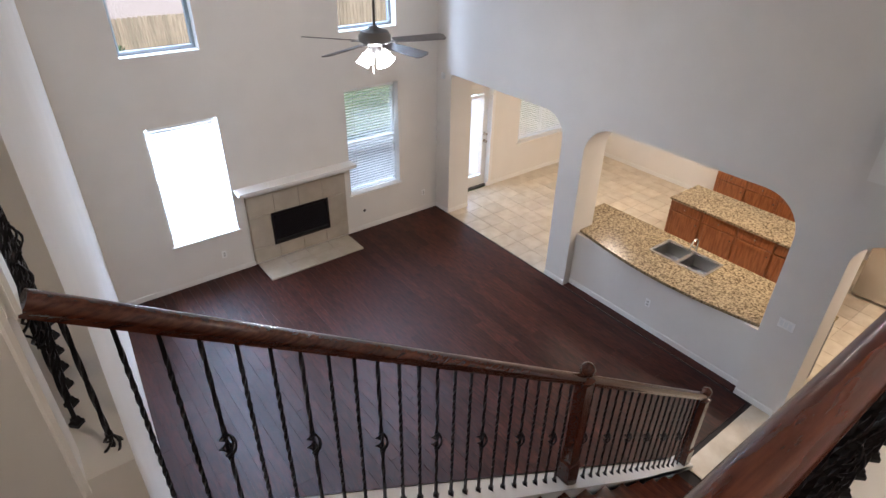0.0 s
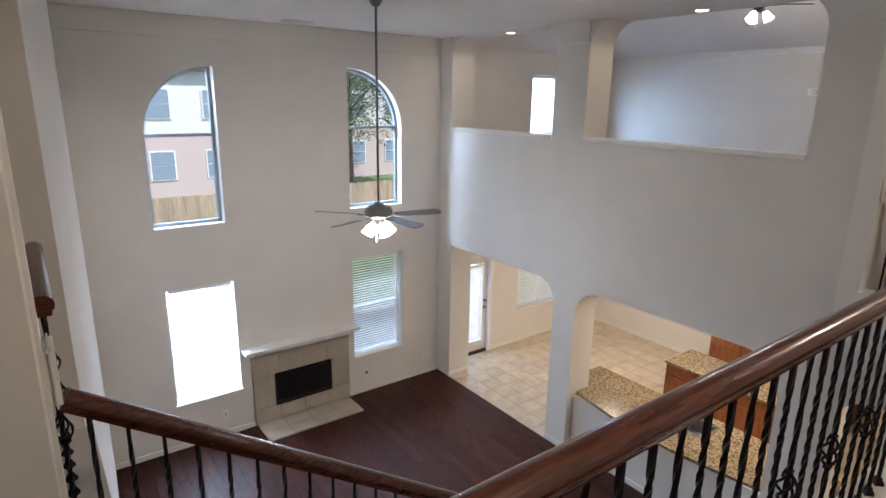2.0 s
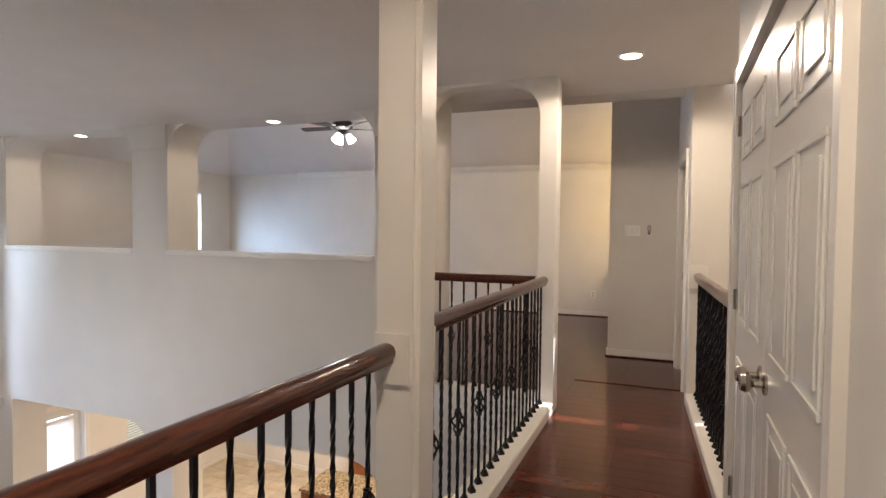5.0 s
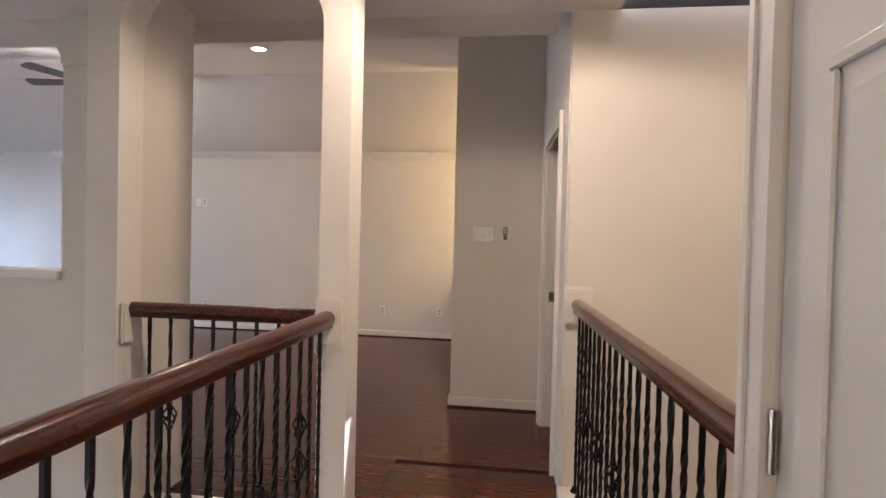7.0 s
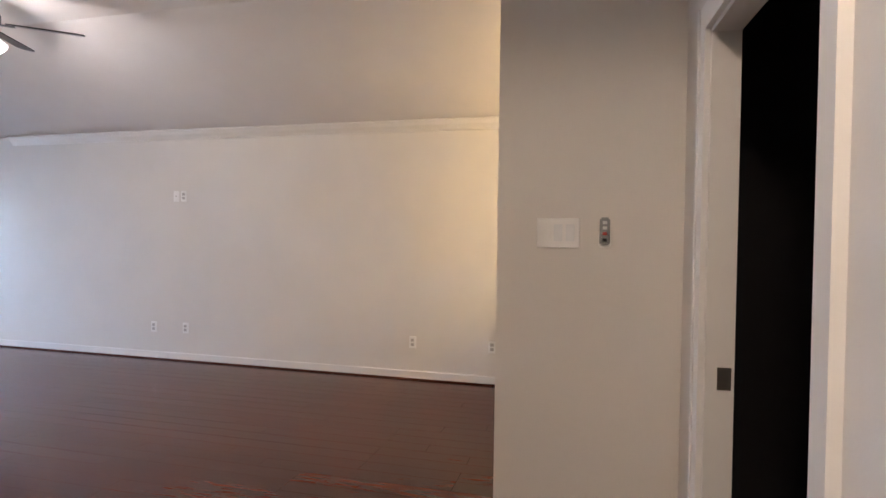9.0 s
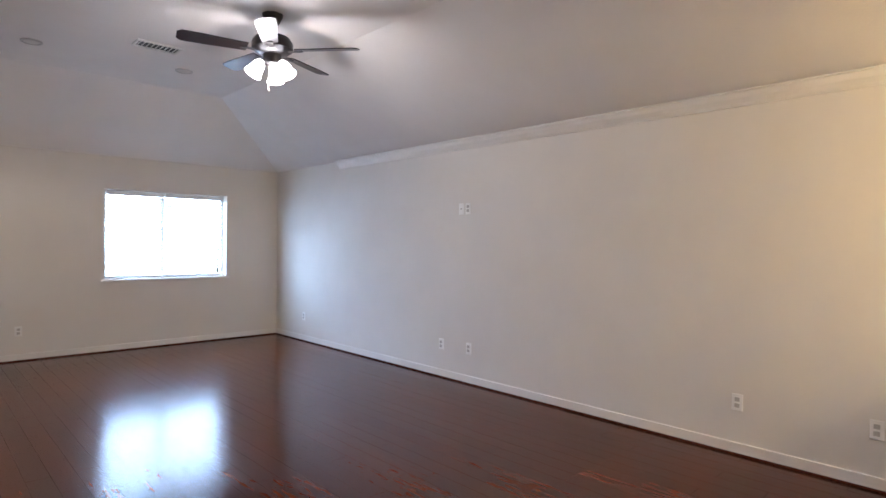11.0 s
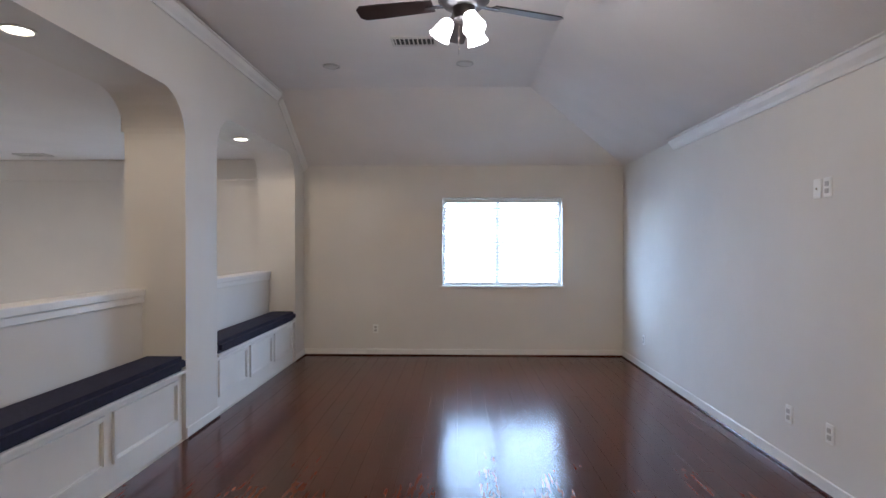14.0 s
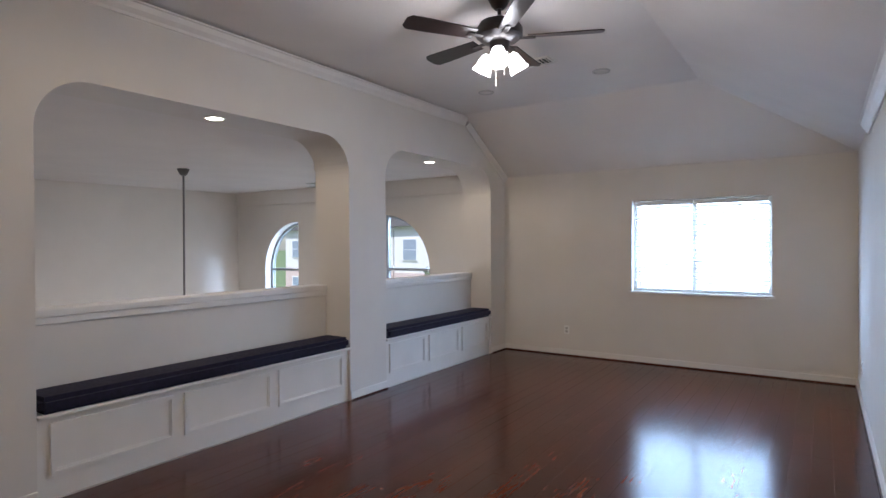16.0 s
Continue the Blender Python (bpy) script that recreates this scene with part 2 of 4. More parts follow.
wall("wall_north_kitchen", 1, 0.10, 0.35, 0.46, 4.85, 0.0, 3.2, [(0.58, 1.38, 0.0, 2.06), (2.15, 3.65, 0.74, 2.1)],
     "off-white breakfast room wall with garden door and window")
wall("wall_north_game", 1, 0.10, 0.35, 0.46, 4.85, 3.2, 6.8, [(2.29, 3.86, 4.415, 5.575)],
     "off-white end wall with one wide window")
wall("wall_kitchen", 0, 0.0, 0.13, -6.54, 0.35, 0.0, GCEIL + 0.1,
     [(-2.87, -0.38, 0.0, 2.56, 0.35, 0.06), (-6.02, -3.26, 0.0, 2.56, 0.42, 0.42),
      (-2.64, -0.32, 4.54, CEIL, 0.33, 0.33), (-5.90, -3.20, 4.54, CEIL, 0.33, 0.33)],
     "off-white wall with rounded openings on two storeys")
wall("wall_bench_niches", 0, 0.13, 0.46, -6.25, 0.35, 0.0, GCEIL + 0.1,
     [(-2.87, -0.38, 0.0, 2.56, 0.35, 0.06), (-6.02, -3.26, 0.0, 2.56, 0.42, 0.42),
      (-2.64, -0.32, UP - 0.01, CEIL, 0.33, 0.33), (-5.90, -3.20, UP - 0.01, CEIL, 0.33, 0.33)],
     "off-white wall with rounded bench niches")
wall("wall_kitchen_south", 0, 0.0, 0.20, -12.0, -6.54, 0.0, UP - 0.35, [(-7.6, -6.54, 0.0, 2.42, 0.3, 0.3)],
     "off-white wall with an arched passage to the kitchen")
wall("wall_gallery_arch", 0, AX - 0.085, AX + 0.085, -7.79, -6.54, UP - 0.35, CEIL,
     [(-7.66, -6.70, UP + 0.10, CEIL - 0.02, 0.28, 0.28)], "thin white arched wall beside a slim column", M_TRIM)
wall("wall_gallery_return", 1, -6.70, -6.54, AX + 0.085, 0.0, UP - 0.35, CEIL, (), "off-white return of the arched wall")
struct("floor_gallery", bbox(AX + 0.085, 0.46, -7.80, -6.54, UP - 0.34, UP), M_WOODJ, "hardwood floor behind the arch")
struct("floor_gallery_end", bbox(0.13, 0.46, -6.54, -6.25, UP - 0.34, UP), M_WOODJ, "hardwood floor behind the arch")
wall("wall_kitchen_filler", 0, 0.13, 0.46, -6.54, -6.25, 0.0, UP - 0.34, (), "off-white wall end in the kitchen")
wall("wall_header", 0, 0.13, 0.46, -8.70, -6.25, CEIL, GCEIL + 0.1, (), "plain painted header over the passage")
wall("wall_east", 0, 4.65, 4.85, -11.0, 0.35, 0.0, 6.8, (), "long off-white wall with outlets near the floor")
wall("wall_stub", 1, -8.70, -7.975, 1.636, 3.3, UP, GCEIL + 0.1, (), "off-white wall end with light switches")
wall("wall_half", 1, -8.2, -8.06, 3.3, 4.65, UP, 4.53, (), "low off-white wall beside a stairwell")
wall("wall_alcove_south", 1, -10.6, -10.4, 0.2, 4.85, 0.0, 6.8, (), "off-white back wall of the stairwell")
wall("wall_alcove_west", 0, 3.1, 3.3, -10.4, -8.70, UP, 6.8, (), "off-white side wall of the stairwell")
SLANT = pose(0.11, -8.76, 0, 0, 0, 3.3) @ pose(-0.11, 8.76, 0)   # the foyer side of the bridge is not quite parallel
ds = wall("wall_door_side", 1, -8.845, -8.76, 0.165, 2.2, UP, GCEIL + 0.1, [(0.48, 1.30, UP, 5.54)], "cream wall with an open doorway")
ds.matrix_basis = SLANT
wall("wall_foyer_east", 0, 0.11, 0.17, -12.0, -8.764, UP - 0.35, CEIL, (), "tall cream foyer wall")
wall("wall_closet", 1, -9.1, -8.89, -9.5, -1.96, UP, CEIL, [(-3.80, -2.10, UP, 5.56)], "cream wall with a double closet door")
wall("wall_closet_side", 0, -2.05, -1.96, -12.0, -9.1, 0.0, CEIL, (), "cream side wall of the closet")
wall("wall_closet_back", 1, -9.75, -9.65, -9.5, -2.05, UP, CEIL, (), "cream closet back wall")
wall("wall_south", 1, -12.2, -12.0, -9.7, 0.4, 0.0, CEIL + 0.2, (), "cream foyer front wall")
wall("wall_far_west", 0, -9.7, -9.5, -12.0, 0.25, 0.0, CEIL + 0.2, (), "off-white wall at the end of the landing")
wall("wall_landing_north", 1, -3.9, -3.7, -9.5, -6.1, UP, CEIL, (), "off-white landing wall")
bm = bmesh.new()
prism(bm, [(-5.52, 0.0), (-5.93, -5.35), (-6.35, -5.35), (-6.35, 0.0)], 2, 0.0, CEIL)
struct("wall_west", bm, M_WALL, "tall off-white side wall of the living room")
wall("wall_west_low", 0, -6.30, -5.90, -6.34, -5.35, 0.0, UP + 0.06, (), "off-white wall under the landing rail")
wall("wall_under_bridge", 1, -7.95, -7.82, -9.5, -1.5, 0.0, UP - 0.2, (), "off-white wall beside the stairs")
# room behind the doorway, its darkness painted on instead of left to the lamps
wall("wall_dark_room", 1, -11.0, -10.9, 0.17, 3.1, UP, 6.0, (), "wall of the unlit room beyond the doorway, its shade painted near black", M_UNLIT)
wall("wall_dark_room_side", 0, 1.9, 2.0, -10.9, -8.785, UP, 6.0, (), "wall of the unlit room beyond the doorway, its shade painted near black", M_UNLIT)
struct("ceiling_dark_room", bbox(0.17, 3.1, -10.9, -8.785, 6.0, 6.06), M_UNLIT, "ceiling of the unlit room beyond the doorway, its shade painted near black")
struct("ceiling", bbox(-9.7, 0.0, -12.2, 0.0, CEIL, CEIL + 0.15), M_CEIL, "flat off-white ceiling over living room and hall")
struct("ceiling_passage", bbox(0.0, 0.13, -9.0, -6.54, CEIL + 0.001, CEIL + 0.15), M_CEIL, "flat ceiling over the passage")
struct("ceiling_kitchen", bbox(0.46, 4.65, -10.4, 0.1, 3.02, 3.1), M_CEIL, "flat kitchen ceiling")
struct("ceiling_kitchen_south", bbox(0.2, 0.46, -10.4, -6.54, 3.02, 3.1), M_CEIL, "flat kitchen ceiling")
bm = bmesh.new()
t_ = 0.12
A, B_, C_, D_ = (0.46, -10.4, GCEIL), (3.29, -10.4, GCEIL), (3.29, -1.1, GCEIL), (0.46, -1.1, GCEIL)
E_, F_, G_ = (4.66, -10.4, 5.99), (4.66, 0.11, 5.99), (0.46, 0.11, 5.99)
va = {k: bm.verts.new(p) for k, p in zip("abcdefg", (A, B_, C_, D_, E_, F_, G_))}
for q in ("abcd", "befc", "dcfg"):
    bm.faces.new([va[k] for k in q])
res = bmesh.ops.extrude_face_region(bm, geom=list(bm.faces))
for v in [g for g in res["geom"] if isinstance(g, bmesh.types.BMVert)]:
    v.co.z += t_
struct("ceiling_game", bm, M_CEIL, "vaulted off-white ceiling sloping down to two walls")

# floors
struct("floor_living", bbox(-9.5, 0.0, -12.0, 0.0, -0.2, -0.010), M_SUB, "dark stained hardwood plank floor")
struct("floor_kitchen", bbox(0.0, 4.65, -10.4, 0.1, -0.2, -0.010), M_GROUT, "beige ceramic tile floor with pale grout")
struct("floor_game", bbox(0.46, 4.65, -10.4, 0.1, UP - 0.3, UP - 0.010), M_SUB, "dark reddish hardwood plank floor, glossy")
struct("floor_hall", bbox(-9.5, 0.46, -8.91, -7.80, UP - 0.34, UP - 0.010), M_SUB, "reddish hardwood plank floor of the bridge")
struct("floor_landing_edge", bbox(-6.57, -6.22, -6.40, -3.7, UP - 0.34, UP), M_WOODJ, "reddish hardwood floor beside the stair head")
struct("floor_landing", bbox(-9.5, -6.57, -7.82, -3.7, UP - 0.34, UP - 0.010), M_SUB, "reddish hardwood plank floor of the landing")
struct("floor_doorway", bbox(0.17, 3.1, -10.9, -8.785, UP - 0.34, UP - 0.012), M_UNLIT, "floor of the unlit room beyond the doorway, its shade painted near black")

# baseboards
def base(x0, x1, y0, y1, z, hgt=0.085):
    bm = bbox(x0, x1, y0, y1, z, z + hgt, 0.004)
    struct("baseboard", bm, M_TRIM, "white painted baseboard")
    if z:
        g = 0.011
        south = y1 - y0 < 0.03
        inner = (x0, x1, y0 - g, y0) if south and y0 > -1 else (x0, x1, y1, y1 + g) if south else (x0 - g, x0, y0, y1) if x0 > 1 else (x1, x1 + g, y0, y1)
        struct("shoe_moulding", bbox(*inner, z, z + 0.016, 0.004), M_RAIL, "dark stained shoe moulding along the floor")


base(-5.53, -3.56, -0.014, 0.0, 0)
base(-1.90, 0.0, -0.014, 0.0, 0)
base(-0.014, 0.0, -0.38, -0.014, 0)
base(0.0, 0.46, -0.394, -0.38, 0)
base(-0.014, 0.0, -3.26, -2.87, 0)
base(-0.014, 0.0, -6.48, -6.02, 0)
base(0.12, 0.134, -6.02, -3.26, 0)
base(1.32, 4.65, 0.086, 0.10, 0)
base(4.636, 4.65, -10.4, 0.086, 0)
base(0.46, 4.65, 0.086, 0.10, UP)
base(4.636, 4.65, -8.15, 0.086, UP)
base(0.46, 0.474, -0.32, 0.086, UP)
base(0.46, 0.474, -3.20, -2.64, UP)
base(0.46, 0.474, -6.25, -5.90, UP)
base(1.622, 1.636, -8.70, -7.961, UP)
base(1.636, 3.3, -7.975, -7.961, UP)
base(-9.5, -3.88, -8.89, -8.876, UP)

# crown mouldings
CROWN = [(0, 0), (0.012, 0), (0.02, 0.02), (0.045, 0.05), (0.06, 0.085), (0.075, 0.09), (0.075, 0.10), (0, 0.10)]
def crown(path, label="white crown moulding"):
    bm = bmesh.new()
    sweep(bm, path, CROWN)
    struct("crown_moulding", bm, M_TRIM, label)


crown([(4.65, -1.65, 5.90), (4.65, -8.16, 5.90)], "white crown moulding below the sloped ceiling")
crown([(0.46, -8.0, 6.57), (0.46, -1.02, 6.57)])
crown([(0.46, -1.0, 6.56), (0.46, 0.08, 5.92)])
# plaster band below the great room ceiling
for x0, x1, y0, y1 in ((-5.52, 0.0, -0.025, 0.0),):
    struct("ceiling_band", bbox(x0, x1, y0, y1, 5.80, CEIL, 0.006), M_WALL, "plain raised plaster band below the ceiling")
for y0, y1 in ((-0.32, -0.025), (-3.20, -2.64), (-6.54, -5.90)):
    struct("pier_capital", bbox(-0.03, 0.0, y0, y1, 5.80, CEIL, 0.006), M_WALL, "plain raised plaster capital")

# ledges of the upper openings
for y0, y1 in ((-2.64, -0.32), (-5.90, -3.20)):
    struct("half_wall", bbox(0.003, 0.129, y0, y1, 4.54, 4.575), M_WALL, "low wall behind the bench")
    struct("ledge_cap", bbox(-0.03, 0.16, y0 + 0.002, y1 - 0.002, 4.575, 4.628, 0.006), M_TRIM, "white painted wooden ledge")
    struct("ledge_moulding", bbox(0.13, 0.15, y0, y1, 4.525, 4.575, 0.006), M_TRIM, "white moulding under the ledge")


# ---- windows ----
def blind(x0, x1, y, z0, z1, tilt, label, pitch=0.045):
    e = thing("window_blind", ((x0 + x1) / 2, y, z1), label, "blind")
    w = x1 - x0
    part("headrail", bbox(-w / 2, w / 2, -0.02, 0.02, -0.05, 0, 0.004), M_SLAT, e)
    part("bottom_rail", bbox(-w / 2, w / 2, -0.02, 0.02, z0 - z1, z0 - z1 + 0.02, 0.003), M_SLAT, e)
    bm = bmesh.new()
    prism(bm, [(-0.022, -0.0012), (0, 0.002), (0.022, -0.0012), (0.022, 0.0), (0, 0.0035), (-0.022, 0.0)], 0, -w / 2, w / 2)
    me = mesh_of("slat", bm, M_SLAT)
    n = int((z1 - z0 - 0.09) / pitch)
    for i in range(n):
        put("slat", me, e, pose(0, 0, -0.075 - i * pitch, tilt))
    for s in (-0.35, 0.35):
        part("cord", bbox(s * w - 0.0015, s * w + 0.0015, -0.025, -0.022, z0 - z1 + 0.02, -0.05), M_SLAT, e)
    return e


def window(name, x0, x1, z0, z1, y, material, bars=(), posts=(), arc=0, r=0, sill=True, label="", fw=0.045):
    e = tagged(thing(name, ((x0 + x1) / 2, y, z0), label, "window"), kind="structure")
    cx = (x0 + x1) / 2
    f = bmesh.new()
    box(f, x0 - cx, x0 - cx + fw, -0.03, 0.03, 0, z1 - z0 - (r if arc < 0 else 0))
    box(f, x1 - cx - fw, x1 - cx, -0.03, 0.03, 0, z1 - z0 - (r if arc > 0 else 0))
    box(f, x0 - cx + fw, x1 - cx - fw, -0.03, 0.03, 0, fw)
    if not arc:
        box(f, x0 - cx + fw, x1 - cx - fw, -0.03, 0.03, z1 - z0 - fw, z1 - z0)
    else:
        u = (x0 if arc < 0 else x1) - cx
        s = -arc
        zc, uc = z1 - z0 - r, u + s * r
        pts = [(uc - s * rr * math.cos(a), zc + rr * math.sin(a)) for rr, rng in ((r, range(15)), (r - fw, range(14, -1, -1)))
               for a in [math.pi / 2 * i / 14 for i in rng]]
        n = 15
        for i in range(14):
            prism(f, [pts[i], pts[i + 1], pts[2 * n - 2 - i], pts[2 * n - 1 - i]], 1, -0.03, 0.03)
    part("window_frame", f, material, e)
    for b in bars:
        part("muntin", bbox(x0 - cx + fw, x1 - cx - fw, -0.025, 0.025, b - z0 - 0.022, b - z0 + 0.022), material, e)
    for p in posts:
        part("mullion", bbox(p - cx - 0.025, p - cx + 0.025, -0.025, 0.025, fw, z1 - z0 - fw), material, e)
    g = part("pane", bbox(x0 - cx + 0.01, x1 - cx - 0.01, 0.0, 0.004, 0.01, z1 - z0 - 0.01), M_GLASS, e)
    g.visible_shadow = False
    return e


def sill(x0, x1, y, z, depth=0.2):
    struct("window_sill", bbox(x0 - 0.03, x1 + 0.03, y - 0.03, y + depth, z - 0.03, z, 0.006), M_TRIM, "white painted window sill")


window("window_1", -4.645, -3.72, 0.71, 2.45, 0.17, M_VINYL, bars=[1.58], label="white-framed sash window, bright daylight behind")
window("window_2", -1.78, -0.80, 0.71, 2.49, 0.17, M_VINYL, bars=[1.56], label="white-framed sash window onto the garden")
window("window_3", -4.70, -3.77, 3.335, 5.46, 0.17, M_WFRAME, bars=[4.56], arc=-1, r=0.90, label="tall quarter-round grey-framed window")
window("window_4", -1.79, -0.806, 3.335, 5.52, 0.17, M_WFRAME, bars=[4.62], arc=1, r=0.92, label="tall quarter-round grey-framed window")
window("window_5", 2.29, 3.86, 4.415, 5.575, 0.24, M_VINYL, posts=[3.02], label="wide white sliding window, glaring daylight")
window("window_6", 2.15, 3.65, 0.74, 2.1, 0.24, M_VINYL, posts=[2.9], label="white breakfast room window")
sill(-4.645, -3.72, 0, 0.715)
sill(-1.78, -0.80, 0, 0.715)
sill(2.29, 3.86, 0.10, 4.42)
sill(2.15, 3.65, 0.10, 0.745)
blind(-4.60, -3.765, 0.09, 0.74, 2.44, 55, "closed white window blind glowing with daylight")
blind(-1.74, -0.84, 0.09, 0.74, 2.48, 12, "open white slatted window blind")
blind(2.33, 3.0, 0.18, 4.44, 5.56, 35, "white slatted blind, half open")
blind(3.04, 3.82, 0.18, 4.44, 5.56, 35, "white slatted blind, half open")
blind(2.20, 3.60, 0.18, 0.77, 2.09, 25, "white slatted blind, half open")

# ---- fireplace ----
fp = thing("fireplace", (-2.73, 0, 0), "beige tiled fireplace with white mantel and dark firebox", "fireplace")
part("backing", bbox(-0.83, 0.83, -0.03, -0.002, 0.03, 1.21), M_GROUT, fp)
TIL = [(-0.82 + i * 0.41, -0.82 + (i + 1) * 0.41) for i in range(4)]
for x0, x1 in TIL:
    for z0, z1 in ((0.035, 0.29), (0.29, 0.83), (0.83, 1.21)):
        if z0 == 0.29 and x0 > -0.5 and x1 < 0.5:
            continue
        a, b = x0, x1
        if z0 == 0.29:
            a, b = (max(x0, -0.82), -0.475) if x0 < 0 else (0.475, x1)
        part("tile", bbox(a + 0.002, b - 0.002, -0.045, -0.03, z0 + 0.002, z1 - 0.002, 0.003), M_STONE, fp)
for i in range(4):
    for j in range(2):
        x0 = -0.80 + i * 0.40
        part("hearth_tile", bbox(x0 + 0.002, x0 + 0.398, -0.58 + j * 0.27, -0.58 + j * 0.27 + 0.266, 0.0, 0.03, 0.004), M_STONE, fp)
fbm = bmesh.new()
for b in ((-0.485, 0.485, -0.062, -0.04, 0.28, 0.31), (-0.485, 0.485, -0.062, -0.04, 0.80, 0.83), (-0.485, -0.455, -0.062, -0.04, 0.31, 0.80), (0.455, 0.485, -0.062, -0.04, 0.31, 0.80)):
    box(fbm, *b)
part("firebox_frame", fbm, M_BLACK, fp, "black metal firebox frame")
part("firebox_glass", bbox(-0.455, 0.455, -0.048, -0.042, 0.31, 0.80), M_FIREGLASS, fp, "dark smoked glass")
part("louvre", bbox(-0.455, 0.455, -0.056, -0.048, 0.335, 0.345), M_MATTEBLACK, fp)
mb = bmesh.new()
for x, y, z0, z1 in ((0.84, -0.09, 1.205, 1.245), (0.87, -0.13, 1.245, 1.275), (0.90, -0.17, 1.275, 1.30), (0.96, -0.22, 1.30, 1.345)):
    box(mb, -x, x, y, 0.0, z0, z1)
part("mantel", mb, M_TRIM, fp, "white stepped mantel shelf")


# ---- ceiling fans ----
def blade_mesh(length, w0, w1, material):
    bm = bmesh.new()
    pts = [(0, -w0 / 2), (length * 0.7, -w1 / 2), (length - 0.03, -w1 / 2), (length, -w1 / 2 + 0.03), (length, w1 / 2 - 0.03), (length - 0.03, w1 / 2),
           (length * 0.7, w1 / 2), (0, w0 / 2)]
    prism(bm, pts, 2, -0.004, 0.004)
    return mesh_of("blade", bm, material)


def fan(at, ceil, metal, bladem, label, radius, phase, n_lamps, energy, color):
    e = thing("ceiling_fan", at, label, "ceiling fan")
    top = ceil - at[2]
    part("canopy", lathe(bmesh.new(), [(0.03, top - 0.09), (0.05, top - 0.07), (0.075, top - 0.02), (0.08, top)]), metal, e, smooth=True)
    part("downrod", lathe(bmesh.new(), [(0.013, 0.12), (0.013, top - 0.08)], 12), metal, e, smooth=True)
    part("motor", lathe(bmesh.new(), [(0.02, 0.16), (0.06, 0.13), (0.13, 0.11), (0.155, 0.07), (0.155, 0.02), (0.12, -0.01), (0.07, -0.02), (0.06, -0.09), (0.02, -0.10)], 28), metal, e, smooth=True)
    me = blade_mesh(radius - 0.19, 0.11, 0.14, bladem)
    bk = mesh_of("bracket", bbox(0.10, 0.24, -0.02, 0.02, -0.006, 0.0, 0.002), metal)
    for i in range(5):
        a = phase + 72 * i
        put("blade", me, e, pose(0, 0, 0.012, 0, 0, a) @ pose(0.19, 0, 0, 12, 0, 0))
        put("bracket", bk, e, pose(0, 0, 0.005, 0, 0, a))
    for i in range(n_lamps):
        a = radians(phase + 30 + 360 / n_lamps * i)
        m = Euler((radians(180 - 32), 0, a + math.pi / 2)).to_matrix()
        c = Vector((0.085 * math.cos(a), 0.085 * math.sin(a), -0.085))
        part("shade", lathe(bmesh.new(), [(0.022, 0.0), (0.04, 0.02), (0.05, 0.06), (0.055, 0.09), (0.068, 0.125), (0.06, 0.128), (0.02, 0.128)], 16, c, m), M_BULB, e, "lit frosted glass bell shade", True)
    for i, x in enumerate((-0.03, 0.035)):
        part("pull_chain", bbox(x - 0.0015, x + 0.0015, -0.001, 0.002, -0.30 + 0.06 * i, -0.09), M_NICKEL, e)
    lamp("fan_light", "POINT", pose(at[0], at[1], at[2] - 0.27), energy, color, 0.10)
    return e


fan((-2.89, -2.84, 3.82), CEIL, M_FANG, M_BLADE, "pewter ceiling fan with grey blades on a long rod, lit", 0.74, 59, 4, 40, (1.0, 0.93, 0.84))
fan((2.53, -3.97, 6.40), GCEIL, M_BLACK, M_BLADED, "dark bronze ceiling fan with five blades, lit", 0.68, 23.3, 3, 14, (1.0, 0.90, 0.78))


# ---- recessed lights and vents ----
def can(at, lit, power=20, r=0.085):
    e = thing("recessed_light", at, "round recessed ceiling light, " + ("lit" if lit else "switched off"), "ceiling light", "recessed lights")
    part("trim_ring", lathe(bmesh.new(), [(r, 0.0), (r, -0.008), (r - 0.014, -0.012), (r - 0.02, -0.004)], 28), M_TRIM if lit else M_EDGESHADE, e, smooth=True)
    part("lens", lathe(bmesh.new(), [(r - 0.022, -0.006), (r - 0.03, -0.010), (0.01, -0.010)], 24), M_CANLIT if lit else M_VENT, e, smooth=True)
    if lit:
        lamp("can_light", "SPOT", look((at[0], at[1], at[2] - 0.03), (at[0], at[1], 0)), power, WARM, 0.085, spot=172)


for at in ((0.22, -1.47, CEIL), (0.22, -4.52, CEIL), (2.41, -5.90, GCEIL)):
    can(at, True, 17)
for at in ((-0.94, -8.34, CEIL), (-4.9, -8.4, CEIL)):
    can(at, True, 55)
for at in ((1.27, -1.89, GCEIL), (2.56, -1.94, GCEIL)):
    can(at, False)
lamp("stairwell_light", "POINT", pose(3.9, -9.55, 5.72), 60, (1.0, 0.74, 0.36), 0.04)
# unseen lamp with no fixture, added to brighten the foyer wall
lamp("foyer_fill", "POINT", pose(-1.0, -10.6, 5.4), 8, WARM, 0.15)


